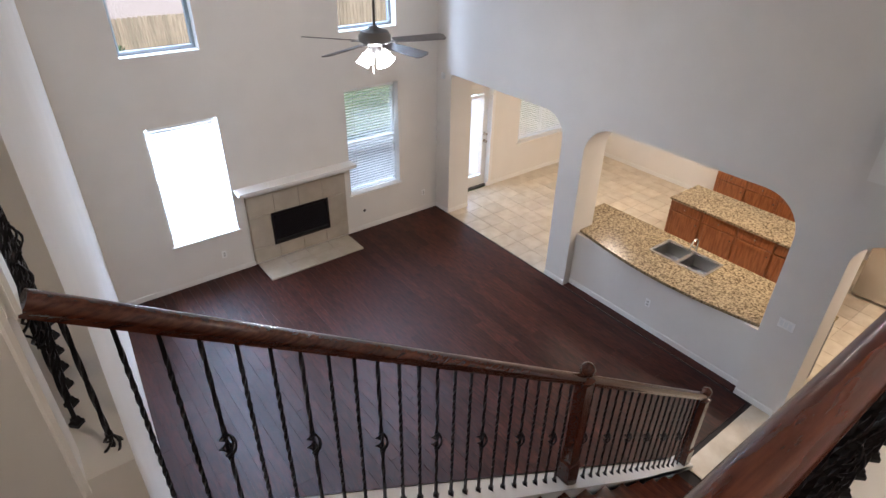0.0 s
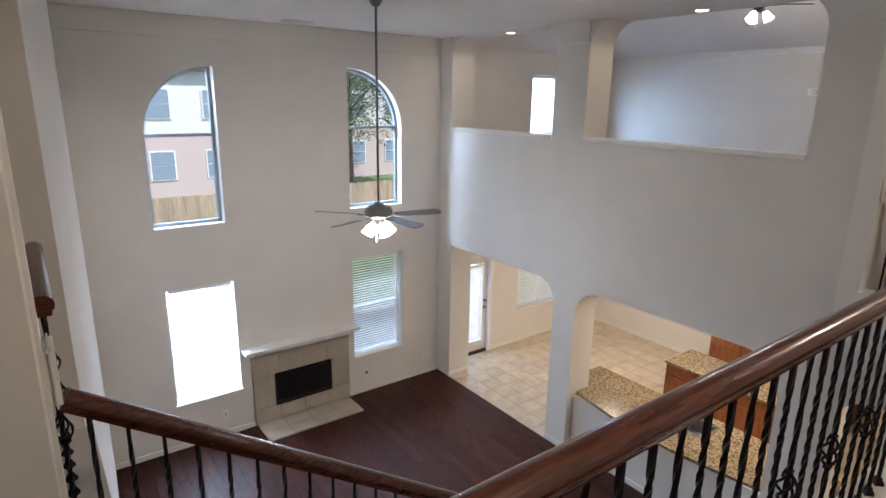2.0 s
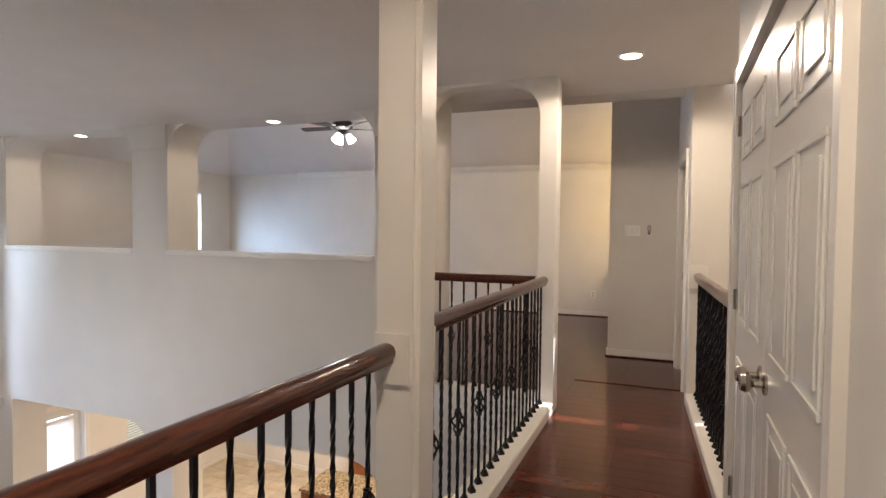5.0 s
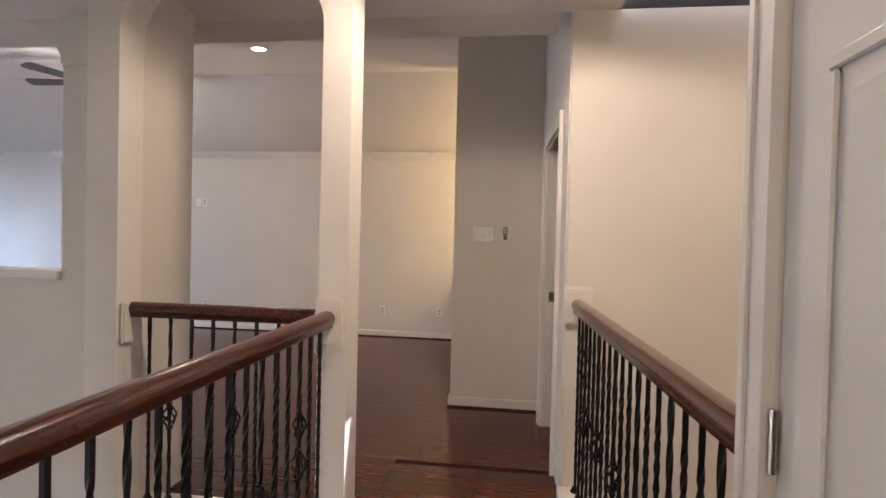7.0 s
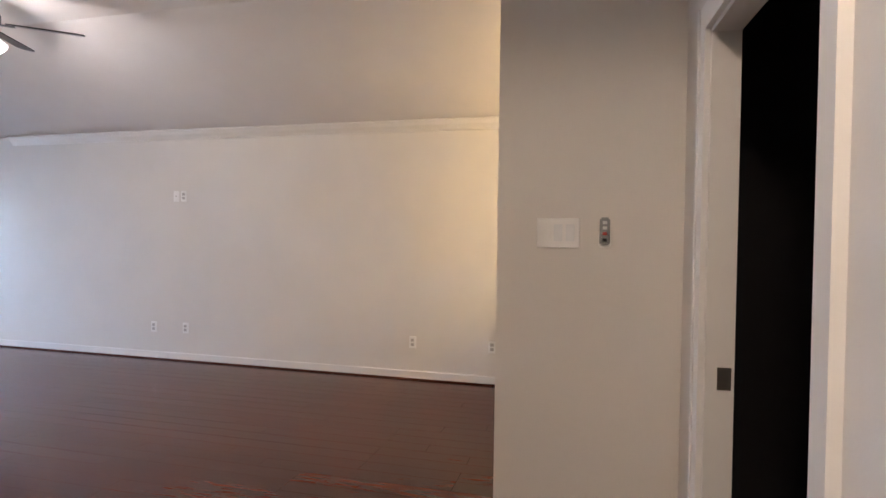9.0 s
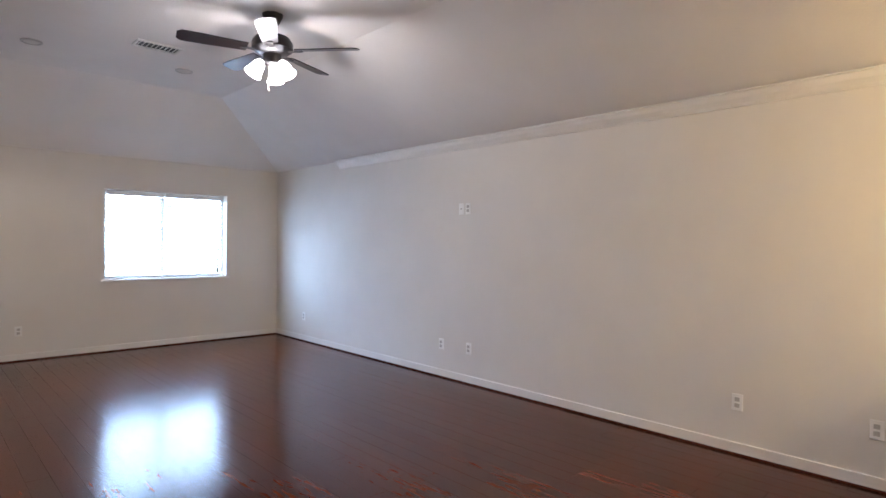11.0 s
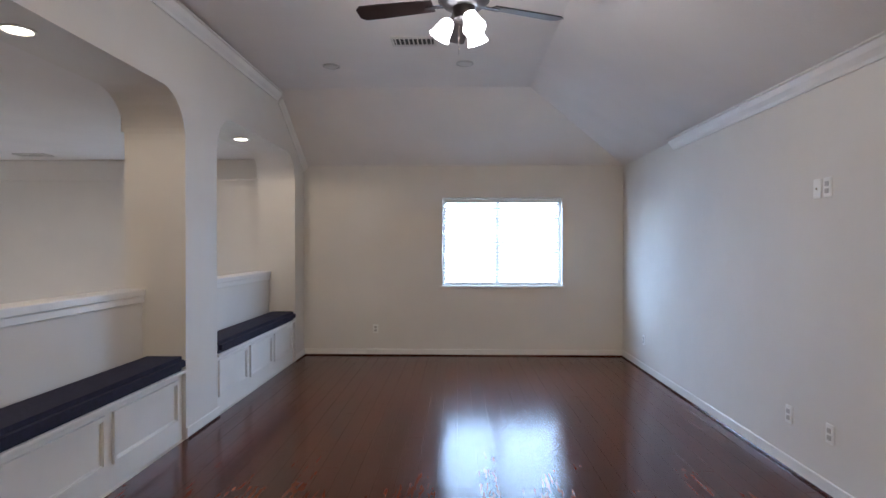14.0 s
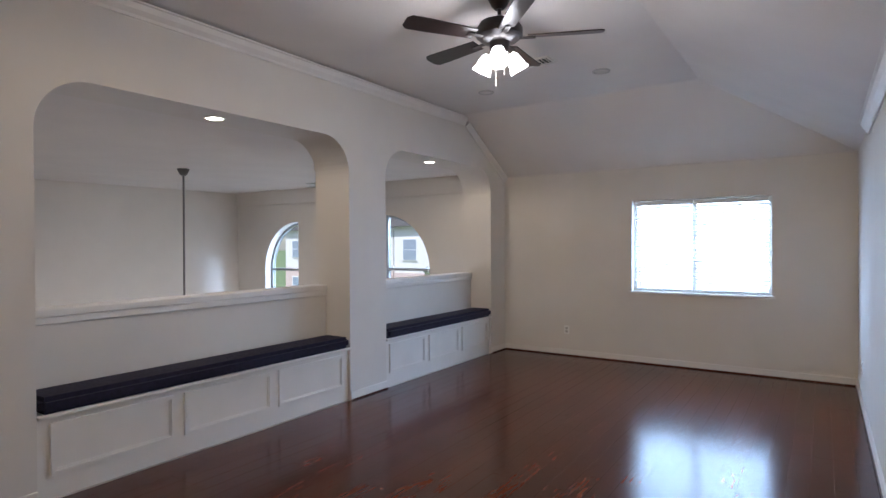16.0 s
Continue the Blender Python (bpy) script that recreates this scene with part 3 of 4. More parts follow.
def vent(at, turn, label):
    e = thing("ceiling_vent", at, label, "air vent")
    e.rotation_euler = (0, 0, radians(turn))
    f = bmesh.new()
    for b in ((-0.19, 0.19, -0.1, -0.08, -0.012, 0), (-0.19, 0.19, 0.08, 0.1, -0.012, 0), (-0.19, -0.17, -0.08, 0.08, -0.012, 0), (0.17, 0.19, -0.08, 0.08, -0.012, 0)):
        box(f, *b)
    part("frame", f, M_VENT, e)
    # black sheet: the shade of the duct behind the slats, put into colour
    part("backing", bbox(-0.17, 0.17, -0.08, 0.08, -0.002, 0), M_MATTEBLACK, e)
    me = mesh_of("slat", bbox(-0.004, 0.004, -0.08, 0.08, -0.012, -0.003), M_VENT)
    for i in range(9):
        put("slat", me, e, pose(-0.15 + i * 0.0375, 0, 0, 0, 30))


vent((-2.75, -0.48, CEIL), 0, "white ceiling air vent with slats")
vent((2.12, -2.55, GCEIL), 0, "white ceiling air vent with slats")


# ---- railings ----
def twisted(hgt, basket):
    bm = bmesh.new()
    h = 0.0065
    rings = []
    steps = 30
    for i in range(steps + 1):
        z = hgt * i / steps
        k = i / steps
        tw = 0.0
        if k > 0.12:
            tw = min(k - 0.12, 0.76) * 8.5 * math.pi if not basket else (k - 0.12) * 4 * math.pi
        rings.append([bm.verts.new((h * 1.414 * math.cos(tw + math.pi / 4 + j * math.pi / 2), h * 1.414 * math.sin(tw + math.pi / 4 + j * math.pi / 2), z)) for j in range(4)])
    for p, q in zip(rings, rings[1:]):
        for j in range(4):
            bm.faces.new((p[j], p[(j + 1) % 4], q[(j + 1) % 4], q[j]))
    return mesh_of("baluster", bm, M_IRON)


def basket_mesh():
    bm = bmesh.new()
    for k in range(4):
        path = []
        for i in range(9):
            u = i / 8
            a = k * math.pi / 2 + u * math.pi * 1.1
            r = 0.006 + 0.024 * math.sin(math.pi * u)
            path.append((r * math.cos(a), r * math.sin(a), -0.055 + 0.11 * u))
        sweep(bm, path, [(-0.0035, -0.0035), (0.0035, -0.0035), (0.0035, 0.0035), (-0.0035, 0.0035)], (0.31, 0.17, 0.93))
    for z in (-0.062, 0.055):
        box(bm, -0.011, 0.011, -0.011, 0.011, z, z + 0.008)
    return mesh_of("basket", bm, M_IRON)


def shoe_mesh():
    bm = bmesh.new()
    lathe(bm, [(0.023, 0.0), (0.023, 0.014), (0.015, 0.024), (0.013, 0.034)], 4)
    return mesh_of("shoe", bm, M_IRON)


BASKET, SHOE = basket_mesh(), shoe_mesh()
RAILP = [(-0.024, -0.035), (0.024, -0.035), (0.026, -0.020), (0.034, -0.010), (0.036, 0.006), (0.030, 0.022), (0.016, 0.032), (0, 0.035),
         (-0.016, 0.032), (-0.030, 0.022), (-0.036, 0.006), (-0.034, -0.010), (-0.026, -0.020)]


def railing(name, p0, p1, floor0, floor1, label, pitch=0.106, first=0.06, phase=0):
    """A railing from p0 to p1, the centres of the handrail's ends; floor0, floor1: height of the balusters' feet."""
    p0, p1 = Vector(p0), Vector(p1)
    e = thing(name, (p0.x, p0.y, floor0), label, "railing")
    o = Vector((p0.x, p0.y, floor0))
    part("handrail", sweep(bmesh.new(), [p0 - o, p1 - o], RAILP), M_RAIL, e, "glossy dark stained wooden handrail", True)
    flat = Vector((p1.x - p0.x, p1.y - p0.y, 0))
    n = int((flat.length - first) / pitch)
    hgt = p0.z - floor0 - 0.02
    plain, fancy = twisted(hgt, False), twisted(hgt, True)
    for i in range(n + 1):
        s = (first + i * pitch) / flat.length
        if s > 0.99:
            break
        q = p0.lerp(p1, s)
        z = floor0 + (floor1 - floor0) * s
        m = pose(q.x - o.x, q.y - o.y, z - floor0)
        f = (i + phase) % 3 == 0
        b = put("baluster", fancy if f else plain, e, m)
        put("shoe", SHOE, b)
        if f:
            k = 0.46
            put("basket", BASKET, b, pose(0, 0, hgt * k))
    return e


def column(x, y, w, cap_z, label, z1=CEIL):
    e = thing("column", (x, y, UP), label, "column")
    part("shaft", bbox(-w / 2, w / 2, -w / 2, w / 2, 0, z1 - UP, 0.02, 3), M_TRIM, e)
    return e


def rosette(e, x0, x1, y0, y1, z0, z1):
    part("rosette", bbox(x0, x1, y0, y1, z0, z1, 0.012, 2), M_TRIM, e, "white square rosette block")


RZ = 4.44
colA = column(-3.09, -7.72, 0.17, RZ, "slim white square column at the bridge rail")
rosette(colA, -0.115, -0.085, -0.075, 0.075, RZ - UP - 0.10, RZ - UP + 0.10)
rosette(colA, 0.085, 0.115, -0.075, 0.075, RZ - UP - 0.10, RZ - UP + 0.10)
colW = column(-6.13, -6.28, 0.20, RZ, "slim white square column at the stair head")
rosette(colW, 0.10, 0.13, -0.08, 0.08, 0.66, 0.86)
rosette(colW, -0.08, 0.08, 0.10, 0.13, RZ - UP - 0.10, RZ - UP + 0.10)
for nm, x0, x1, y0, y1, z0 in (("rail_rosette", AX - 0.115, AX - 0.085, -7.785, -7.655, RZ - 0.04), ("rail_rosette", AX - 0.07, AX + 0.07, -7.66, -7.635, RZ - 0.10),
                               ("rail_rosette", AX - 0.07, AX + 0.07, -6.725, -6.70, RZ - 0.10), ("rail_rosette", 0.08, 0.11, -8.90, -8.75, RZ - 0.01)):
    struct(nm, bbox(x0, x1, y0, y1, z0, z0 + 0.2, 0.01, 2), M_TRIM, "white square rosette block")
CURB = UP + 0.075
struct("bridge_curb", bbox(-6.25, AX - 0.085, -7.80, -7.63, UP - 0.36, CURB, 0.01), M_TRIM, "white painted bridge kerb under the balusters")
struct("bridge_curb_foyer", bbox(-1.97, 0.10, -8.91, -8.74, UP - 0.36, CURB, 0.01), M_TRIM, "white painted bridge kerb under the balusters").matrix_basis = SLANT
railing("bridge_railing", (-6.15, -7.70, RZ + 0.02), (-3.20, -7.70, RZ + 0.02), CURB, CURB, "dark wood handrail on twisted black iron balusters, with baskets", phase=1)
railing("bridge_railing", (-2.98, -7.71, RZ + 0.07), (AX - 0.105, -7.71, RZ + 0.07), CURB, CURB, "dark wood handrail on twisted black iron balusters, with baskets", phase=2)
railing("arch_railing", (AX, -7.64, RZ + 0.06), (AX, -6.72, RZ + 0.06), UP + 0.10, UP + 0.10, "short dark handrail with thin iron balusters in an arch", first=0.09)
railing("foyer_railing", (0.085, -8.825, RZ + 0.09), (-1.955, -8.825 - 0.118, RZ + 0.09), CURB, CURB, "dark wood handrail on iron balusters above the foyer", phase=1)
railing("landing_railing", (-6.015, -6.19, RZ), (-6.015, -5.36, RZ), UP + 0.06, UP + 0.06, "short dark handrail with iron balusters on the landing", first=0.1)

# ---- stairs ----
NS, X0, X1 = 19, -1.75, -6.57
RISE, RUN = UP / NS, (X0 - X1) / (NS - 1)
st = thing("staircase", (X0, -7.0, 0), "dark wood stairs with white risers and stringer", "staircase")
tread = mesh_of("tread", bbox(-RUN, 0.03, -0.78, 0.67, -0.035, 0, 0.008, 2), M_WOOD)
riser = mesh_of("riser", bbox(-0.02, 0.0, -0.78, 0.67, -RISE, -0.035), M_TRIM)
for i in range(1, NS):
    put("tread", tread, st, pose(-(i - 1) * RUN, 0, i * RISE))
    put("riser", riser, st, pose(-(i - 1) * RUN, 0, i * RISE))
put("riser", riser, st, pose(-(NS - 1) * RUN, 0, UP))
SL = RISE / RUN
KERB = 0.03     # top of the kerb over the nosing line
def nose(x):
    return RISE + (X0 - x) * SL


wl = bmesh.new()
prism(wl, [(X0 + 0.12, 0.0), (X0 + 0.12, 0.05), (X1, nose(X1) - 0.09), (X1, 0.0)], 1, -6.31, -6.19)
struct("stair_side_wall", wl, M_WALL, "off-white side wall of the stairs")
cb = bmesh.new()
prism(cb, [(X0 + 0.36, 0.0), (X0 + 0.36, 0.06), (X0 + 0.14, 0.13), (X1, nose(X1) + KERB), (X1, nose(X1) - 0.31)], 1, -6.345, -6.16)
struct("stair_curb", cb, M_TRIM, "white sloping kerb under the stair balusters")


def newel(x, y, z, hgt):
    e = thing("newel_post", (x, y, z), "dark stained wooden newel post with a ball top", "newel post", "stair newels")
    part("post", bbox(-0.045, 0.045, -0.045, 0.045, 0, hgt - 0.12, 0.006), M_RAIL, e)
    part("base_block", bbox(-0.058, 0.058, -0.058, 0.058, 0, 0.25, 0.006), M_RAIL, e)
    part("finial", lathe(bmesh.new(), [(0.055, hgt - 0.12), (0.06, hgt - 0.10), (0.03, hgt - 0.085), (0.025, hgt - 0.07), (0.045, hgt - 0.05), (0.052, hgt - 0.02), (0.04, hgt + 0.01), (0.01, hgt + 0.03)], 20), M_RAIL, e, smooth=True)


XN1, XN2 = -3.47, -1.46
newel(XN1, -6.25, nose(XN1) + 0.01, 1.14)
newel(XN2, -6.25, 0.04, 1.06)
RH = 1.01
railing("stair_railing", (-6.0, -6.25, nose(-6.0) + KERB + RH), (XN1 - 0.05, -6.25, nose(XN1 - 0.05) + KERB + RH), nose(-6.0) + KERB, nose(XN1 - 0.05) + KERB,
        "dark wood stair handrail on twisted iron balusters")
railing("stair_railing", (XN1 + 0.05, -6.25, nose(XN1 + 0.05) + KERB + RH), (XN2 - 0.04, -6.25, nose(XN2 - 0.04) + KERB + RH), nose(XN1 + 0.05) + KERB, nose(XN2 - 0.04) + KERB,
        "dark wood stair handrail on twisted iron balusters")

# ---- benches ----
def bench(y0, y1, label):
    e = thing("window_bench", (0.16, y0, UP), label, "bench")
    L_ = y1 - y0
    zt = 0.52
    part("carcass", bbox(-0.025, 0.27, 0.004, L_ - 0.004, 0, zt), M_TRIM, e)
    part("seat_edge", bbox(0.27, 0.315, 0.004, L_ - 0.004, zt - 0.02, zt + 0.004, 0.005), M_TRIM, e)
    n = 3
    w = (L_ - 0.08) / n
    for i in range(n):
        a, b = 0.04 + i * w + 0.04, 0.04 + (i + 1) * w - 0.04
        f = bmesh.new()
        for q in ((a, b, 0.145, 0.17), (a, b, 0.435, 0.46), (a, a + 0.025, 0.17, 0.435), (b - 0.025, b, 0.17, 0.435)):
            box(f, 0.27, 0.288, q[0], q[1], q[2], q[3])
        for q in ((a + 0.025, b - 0.025, 0.17, 0.18), (a + 0.025, b - 0.025, 0.425, 0.435), (a + 0.025, a + 0.035, 0.18, 0.425), (b - 0.035, b - 0.025, 0.18, 0.425)):
            box(f, 0.27, 0.279, q[0], q[1], q[2], q[3])
        part("panel_moulding", f, M_TRIM, e)
    c = bbox(0.0, 0.32, 0, L_ - 0.03, 0, 0.105, 0.03, 4)
    cu = part("seat_cushion", c, M_NAVY, None, smooth=True)
    cu.location = (0.16, y0 + 0.015, UP + zt + 0.005)
    tagged(cu, "long dark navy fabric cushion on a white bench", "cushion")


bench(-2.64, -0.32, "white built-in bench with three moulded panels")
bench(-5.90, -3.20, "white built-in bench with three moulded panels")


# ---- doors ----
def panel_door(parent, x0, w, hgt, y, face, material, name="leaf"):
    """A six-panel leaf, hinged frame at x0, width w, its face towards face (+1 or -1 along y)."""
    lf = part(name, bbox(x0 + 0.003, x0 + w - 0.003, y - 0.018, y + 0.018, 0.008, hgt, 0.002), material, parent)
    cols = ((0.11 * w / 0.8, 0.47 * w), (0.53 * w, w - 0.11 * w / 0.8))
    for a, b in cols:
        for z0, z1 in ((0.22, 0.86), (1.02, 1.60), (1.70, hgt - 0.12)):
            f = bmesh.new()
            s = 0.018 * face
            for q in ((a, b, z0, z0 + 0.02), (a, b, z1 - 0.02, z1), (a, a + 0.02, z0 + 0.02, z1 - 0.02), (b - 0.02, b, z0 + 0.02, z1 - 0.02)):
                box(f, x0 + q[0], x0 + q[1], min(y + s, y + s + 0.007 * face), max(y + s, y + s + 0.007 * face), q[2], q[3])
            bev(f, 0.003)
            i = 0.05
            m = bbox(x0 + a + i, x0 + b - i, y + s, y + s + 0.006 * face, z0 + i, z1 - i, 0.005)
            me = bpy.data.meshes.new("tmp")
            m.to_mesh(me)
            f.from_mesh(me)
            m.free()
            bpy.data.meshes.remove(me)
            part("panel", f, material, lf)
    return lf


def knob(parent, x, y, z, face):
    m = Euler((radians(-90 * face), 0, 0)).to_matrix()
    part("door_knob", lathe(bmesh.new(), [(0.032, 0.0), (0.032, 0.008), (0.012, 0.012), (0.011, 0.035), (0.024, 0.045), (0.029, 0.058), (0.024, 0.072), (0.008, 0.076)], 20, (x, y, z), m), M_NICKEL, parent, "satin nickel knob", True)


def casing(name, x0, x1, z0, z1, y0, y1, w=0.075, label="white door casing"):
    bm = bmesh.new()
    box(bm, x0 - w, x0, y0, y1, z0, z1 + w)
    box(bm, x1, x1 + w, y0, y1, z0, z1 + w)
    box(bm, x0, x1, y0, y1, z1, z1 + w)
    q = 0.02
    yy = (y1, y1 + 0.006)
    for a, b in ((x0 - w, x0 - w + q), (x1 + w - q, x1 + w)):
        box(bm, a, b, yy[0], yy[1], z0, z1 + w)
    return struct(name, bm, M_TRIM, label)


cd = tagged(thing("door_1", (-2.95, -8.913, UP), "white six-panel double closet door, closed", "door"), kind="structure")
for x0, hx, kx in ((-0.85, -0.84, -0.06), (0.0, 0.84, 0.06)):
    lf = panel_door(cd, x0, 0.85, 2.03, 0, 1, M_DOORP)
    knob(lf, kx, 0.018, 0.93, 1)
    for z in (0.2, 1.05, 1.82):
        part("hinge", lathe(bmesh.new(), [(0.007, z), (0.007, z + 0.09)], 10, (hx, 0.026, 0)), M_NICKEL, lf)
casing("door_casing", -3.80, -2.10, UP, 5.56, -8.89, -8.872)
casing("door_casing", 0.48, 1.30, UP, 5.54, -8.76, -8.742, 0.08).matrix_basis = SLANT
jb = bmesh.new()
for b in ((0.48, 0.495, -8.845, -8.76, UP, 5.54), (1.285, 1.30, -8.845, -8.76, UP, 5.54), (0.495, 1.285, -8.845, -8.76, 5.525, 5.54)):
    box(jb, *b)
struct("door_jamb", jb, M_TRIM, "white door jamb").matrix_basis = SLANT
struct("strike_plate", bbox(1.281, 1.285, -8.835, -8.795, 4.42, 4.49), M_NICKEL, "metal strike plate on the jamb").matrix_basis = SLANT

gd = tagged(thing("door_2", (0.98, 0.2, 0), "white garden door with one full glass pane", "door"), kind="structure")
gf = bmesh.new()
for b in ((-0.40, -0.27, 0.0, 0.04, 0.02, 2.03), (0.27, 0.40, 0.0, 0.04, 0.02, 2.03), (-0.27, 0.27, 0.0, 0.04, 0.02, 0.22), (-0.27, 0.27, 0.0, 0.04, 1.90, 2.03)):
    box(gf, *b)
part("door_frame", gf, M_DOORP, gd)
gp = part("pane", bbox(-0.27, 0.27, 0.018, 0.022, 0.22, 1.90), M_GLASS, gd)
gp.visible_shadow = False
knob(gd, 0.335, 0.0, 0.95, -1)
knob(gd, 0.335, 0.0, 1.10, -1)
part("threshold", bbox(-0.41, 0.41, -0.08, 0.06, 0.0, 0.018), M_BLACK, gd)
blind(0.71, 1.25, 0.185, 0.24, 1.89, 50, "white slatted blind on the garden door", 0.03)
casing("door_casing", 0.58, 1.38, 0.0, 2.06, 0.08, 0.10)

# ---- kitchen ----
hw = bmesh.new()
box(hw, 0.134, 0.30, -6.02, -3.26, 0.0, 0.87)
struct("bar_half_wall", hw, M_WALL, "low off-white wall under the bar top")
ct = thing("bar_counter", (0.5, -4.64, 0.87), "speckled brown granite bar top with bowed front edge", "countertop")
cbm = bmesh.new()
# front piece with the bowed edge, then the pieces round the sink's cut-out and the end behind the pier
pts = [(0.08, -1.38), (0.08, 1.38), (-0.30, 1.38)]
pts += [(-0.30 - 0.17 * math.sin(math.pi * i / 20), 1.37 - 2.74 * i / 20) for i in range(21)] + [(-0.30, -1.38)]
prism(cbm, pts, 2, 0, 0.04)
part("bar_front", cbm, M_GRANITE, ct, "bowed granite front edge")
cbm = bmesh.new()
box(cbm, 0.08, 0.48, 0.41, 1.38, 0, 0.04)
box(cbm, 0.08, 0.48, -1.38, -0.37, 0, 0.04)
box(cbm, 0.48, 0.68, -1.38, 1.38, 0, 0.04)
part("sink_surround", cbm, M_GRANITE, ct)
part("bar_end", bbox(-0.03, 0.68, 1.38, 1.74, 0, 0.04, 0.005), M_GRANITE, ct)
cab0 = thing("sink_cabinet", (0.68, -4.64, 0), "reddish brown wooden base cabinets below the bar", "cabinet")
cb0 = bmesh.new()
box(cb0, -0.37, 0.44, -1.37, 1.37, 0.0, 0.64)
box(cb0, -0.37, 0.44, -1.37, -0.40, 0.64, 0.87)
box(cb0, -0.20, 0.44, 0.44, 1.72, 0.64, 0.87)
box(cb0, -0.20, 0.44, 1.37, 1.72, 0.0, 0.64)
part("body", cb0, M_CAB, cab0)
dw = thing("dishwasher", (0.68, -6.24, 0), "black dishwasher under a granite counter end", "dishwasher")
part("body", bbox(-0.2, 0.36, -0.2, 0.2, 0.0, 0.87, 0.005), M_BLACK, dw)
part("worktop", bbox(-0.2, 0.42, -0.2, 0.2, 0.87, 0.91, 0.005), M_GRANITE, dw)
sk = thing("sink", (0.78, -4.62, 0.91), "double bowl stainless steel sink set in granite", "sink")
sr = bmesh.new()
for b in ((-0.24, 0.24, -0.42, -0.39, 0.0, 0.012), (-0.24, 0.24, 0.39, 0.42, 0.0, 0.012), (-0.24, -0.20, -0.39, 0.39, 0, 0.012), (0.20, 0.24, -0.39, 0.39, 0, 0.012), (-0.20, 0.20, -0.02, 0.02, 0, 0.012)):
    box(sr, *b)
part("rim", sr, M_STEEL, sk)
M_BOWL = mat("bowl_steel", (0.42, 0.42, 0.42), 0.3, metal=1.0)
for k in (-0.205, 0.205):
    bw = bmesh.new()
    for b in ((-0.20, 0.20, k - 0.185, k + 0.185, -0.19, -0.185), (-0.20, -0.195, k - 0.185, k + 0.185, -0.185, 0.0), (0.195, 0.20, k - 0.185, k + 0.185, -0.185, 0.0),
              (-0.195, 0.195, k - 0.185, k - 0.18, -0.185, 0.0), (-0.195, 0.195, k + 0.18, k + 0.185, -0.185, 0.0)):
        box(bw, *b)
    part("bowl", bw, M_BOWL, sk, "deep steel bowl")
    part("drain", lathe(bmesh.new(), [(0.045, -0.184), (0.04, -0.18), (0.02, -0.182)], 16, (0, k, 0)), M_STEEL, sk)
fc = thing("kitchen_faucet", (0.98, -4.62, 0.91), "chrome gooseneck kitchen faucet", "faucet")
cv = bmesh.new()
path = [(0.04, 0, 0), (0.04, 0, 0.14)] + [(0.04 - 0.09 + 0.09 * math.cos(a), 0, 0.14 + 0.09 * math.sin(a)) for a in [math.pi * i / 10 for i in range(1, 11)]] + [(-0.14, 0, 0.10)]
sweep(cv, path, [(0.011 * math.cos(a), 0.011 * math.sin(a)) for a in [2 * math.pi * i / 10 for i in range(10)]], (0, 1, 0))
part("spout", cv, M_STEEL, fc, smooth=True)
part("lever", bbox(0.03, 0.05, 0.02, 0.09, 0.05, 0.065, 0.004), M_STEEL, fc)


def cabinet(at, turn, w, d, hgt, label, doors=True):
    """A base unit whose front looks along -x before it is turned."""
    e = thing("cabinet", at, label, "cabinet", "kitchen cabinets")
    e.rotation_euler = (0, 0, radians(turn))
    part("body", bbox(0, d, -w / 2, w / 2, 0.09, hgt), M_CAB, e)
    part("plinth", bbox(0.06, d, -w / 2, w / 2, 0, 0.09), M_BLACK, e)
    if doors:
        dr = part("drawer", bbox(-0.018, 0, -w / 2 + 0.015, w / 2 - 0.015, hgt - 0.17, hgt - 0.02, 0.005), M_CAB, e)
        part("handle", lathe(bmesh.new(), [(0.008, 0), (0.006, 0.012), (0.013, 0.024), (0.004, 0.028)], 12, (-0.018, 0, hgt - 0.095), Euler((0, radians(-90), 0)).to_matrix()), M_NICKEL, dr)
        for s in ((-w / 2 + 0.015, w / 2 - 0.015),):
            bm = bbox(-0.018, 0, s[0], s[1], 0.11, hgt - 0.19, 0.004)
            for q in ((s[0], s[1], 0.11, 0.17), (s[0], s[1], hgt - 0.25, hgt - 0.19), (s[0], s[0] + 0.06, 0.17, hgt - 0.25), (s[1] - 0.06, s[1], 0.17, hgt - 0.25)):
                box(bm, -0.026, -0.018, q[0], q[1], q[2], q[3])
            dd = part("door", bm, M_CAB, e)
            part("handle", lathe(bmesh.new(), [(0.008, 0), (0.006, 0.012), (0.013, 0.024), (0.004, 0.028)], 12, (-0.026, s[0] + 0.04, hgt - 0.27), Euler((0, radians(-90), 0)).to_matrix()), M_NICKEL, dd)
    return e


for i in range(4):
    cabinet((2.30, -3.69 - 0.58 * i, 0), 0, 0.575, 0.62, 0.87, "reddish brown wooden island cabinet with drawer and door")
isl = thing("island_counter", (2.59, -4.58, 0.87), "speckled brown granite island top", "countertop")
part("slab", bbox(-0.34, 0.46, -1.22, 1.19, 0, 0.04, 0.006), M_GRANITE, isl)
for i in range(4):
    cabinet((4.02, -3.5 - 0.58 * i, 0), 0, 0.575, 0.62, 0.90, "reddish brown wooden wall-side cabinet with drawer and door")
wc = thing("wall_counter", (4.33, -4.37, 0.90), "speckled brown granite counter along the wall", "countertop")
part("slab", bbox(-0.33, 0.30, -1.2, 1.18, 0, 0.04, 0.006), M_GRANITE, wc)
fr = thing("refrigerator", (3.42, -6.45, 0), "stainless steel refrigerator with two doors", "refrigerator")
part("body", bbox(-0.02, 0.72, -0.45, 0.45, 0.02, 1.76, 0.01), M_GREYP, fr)
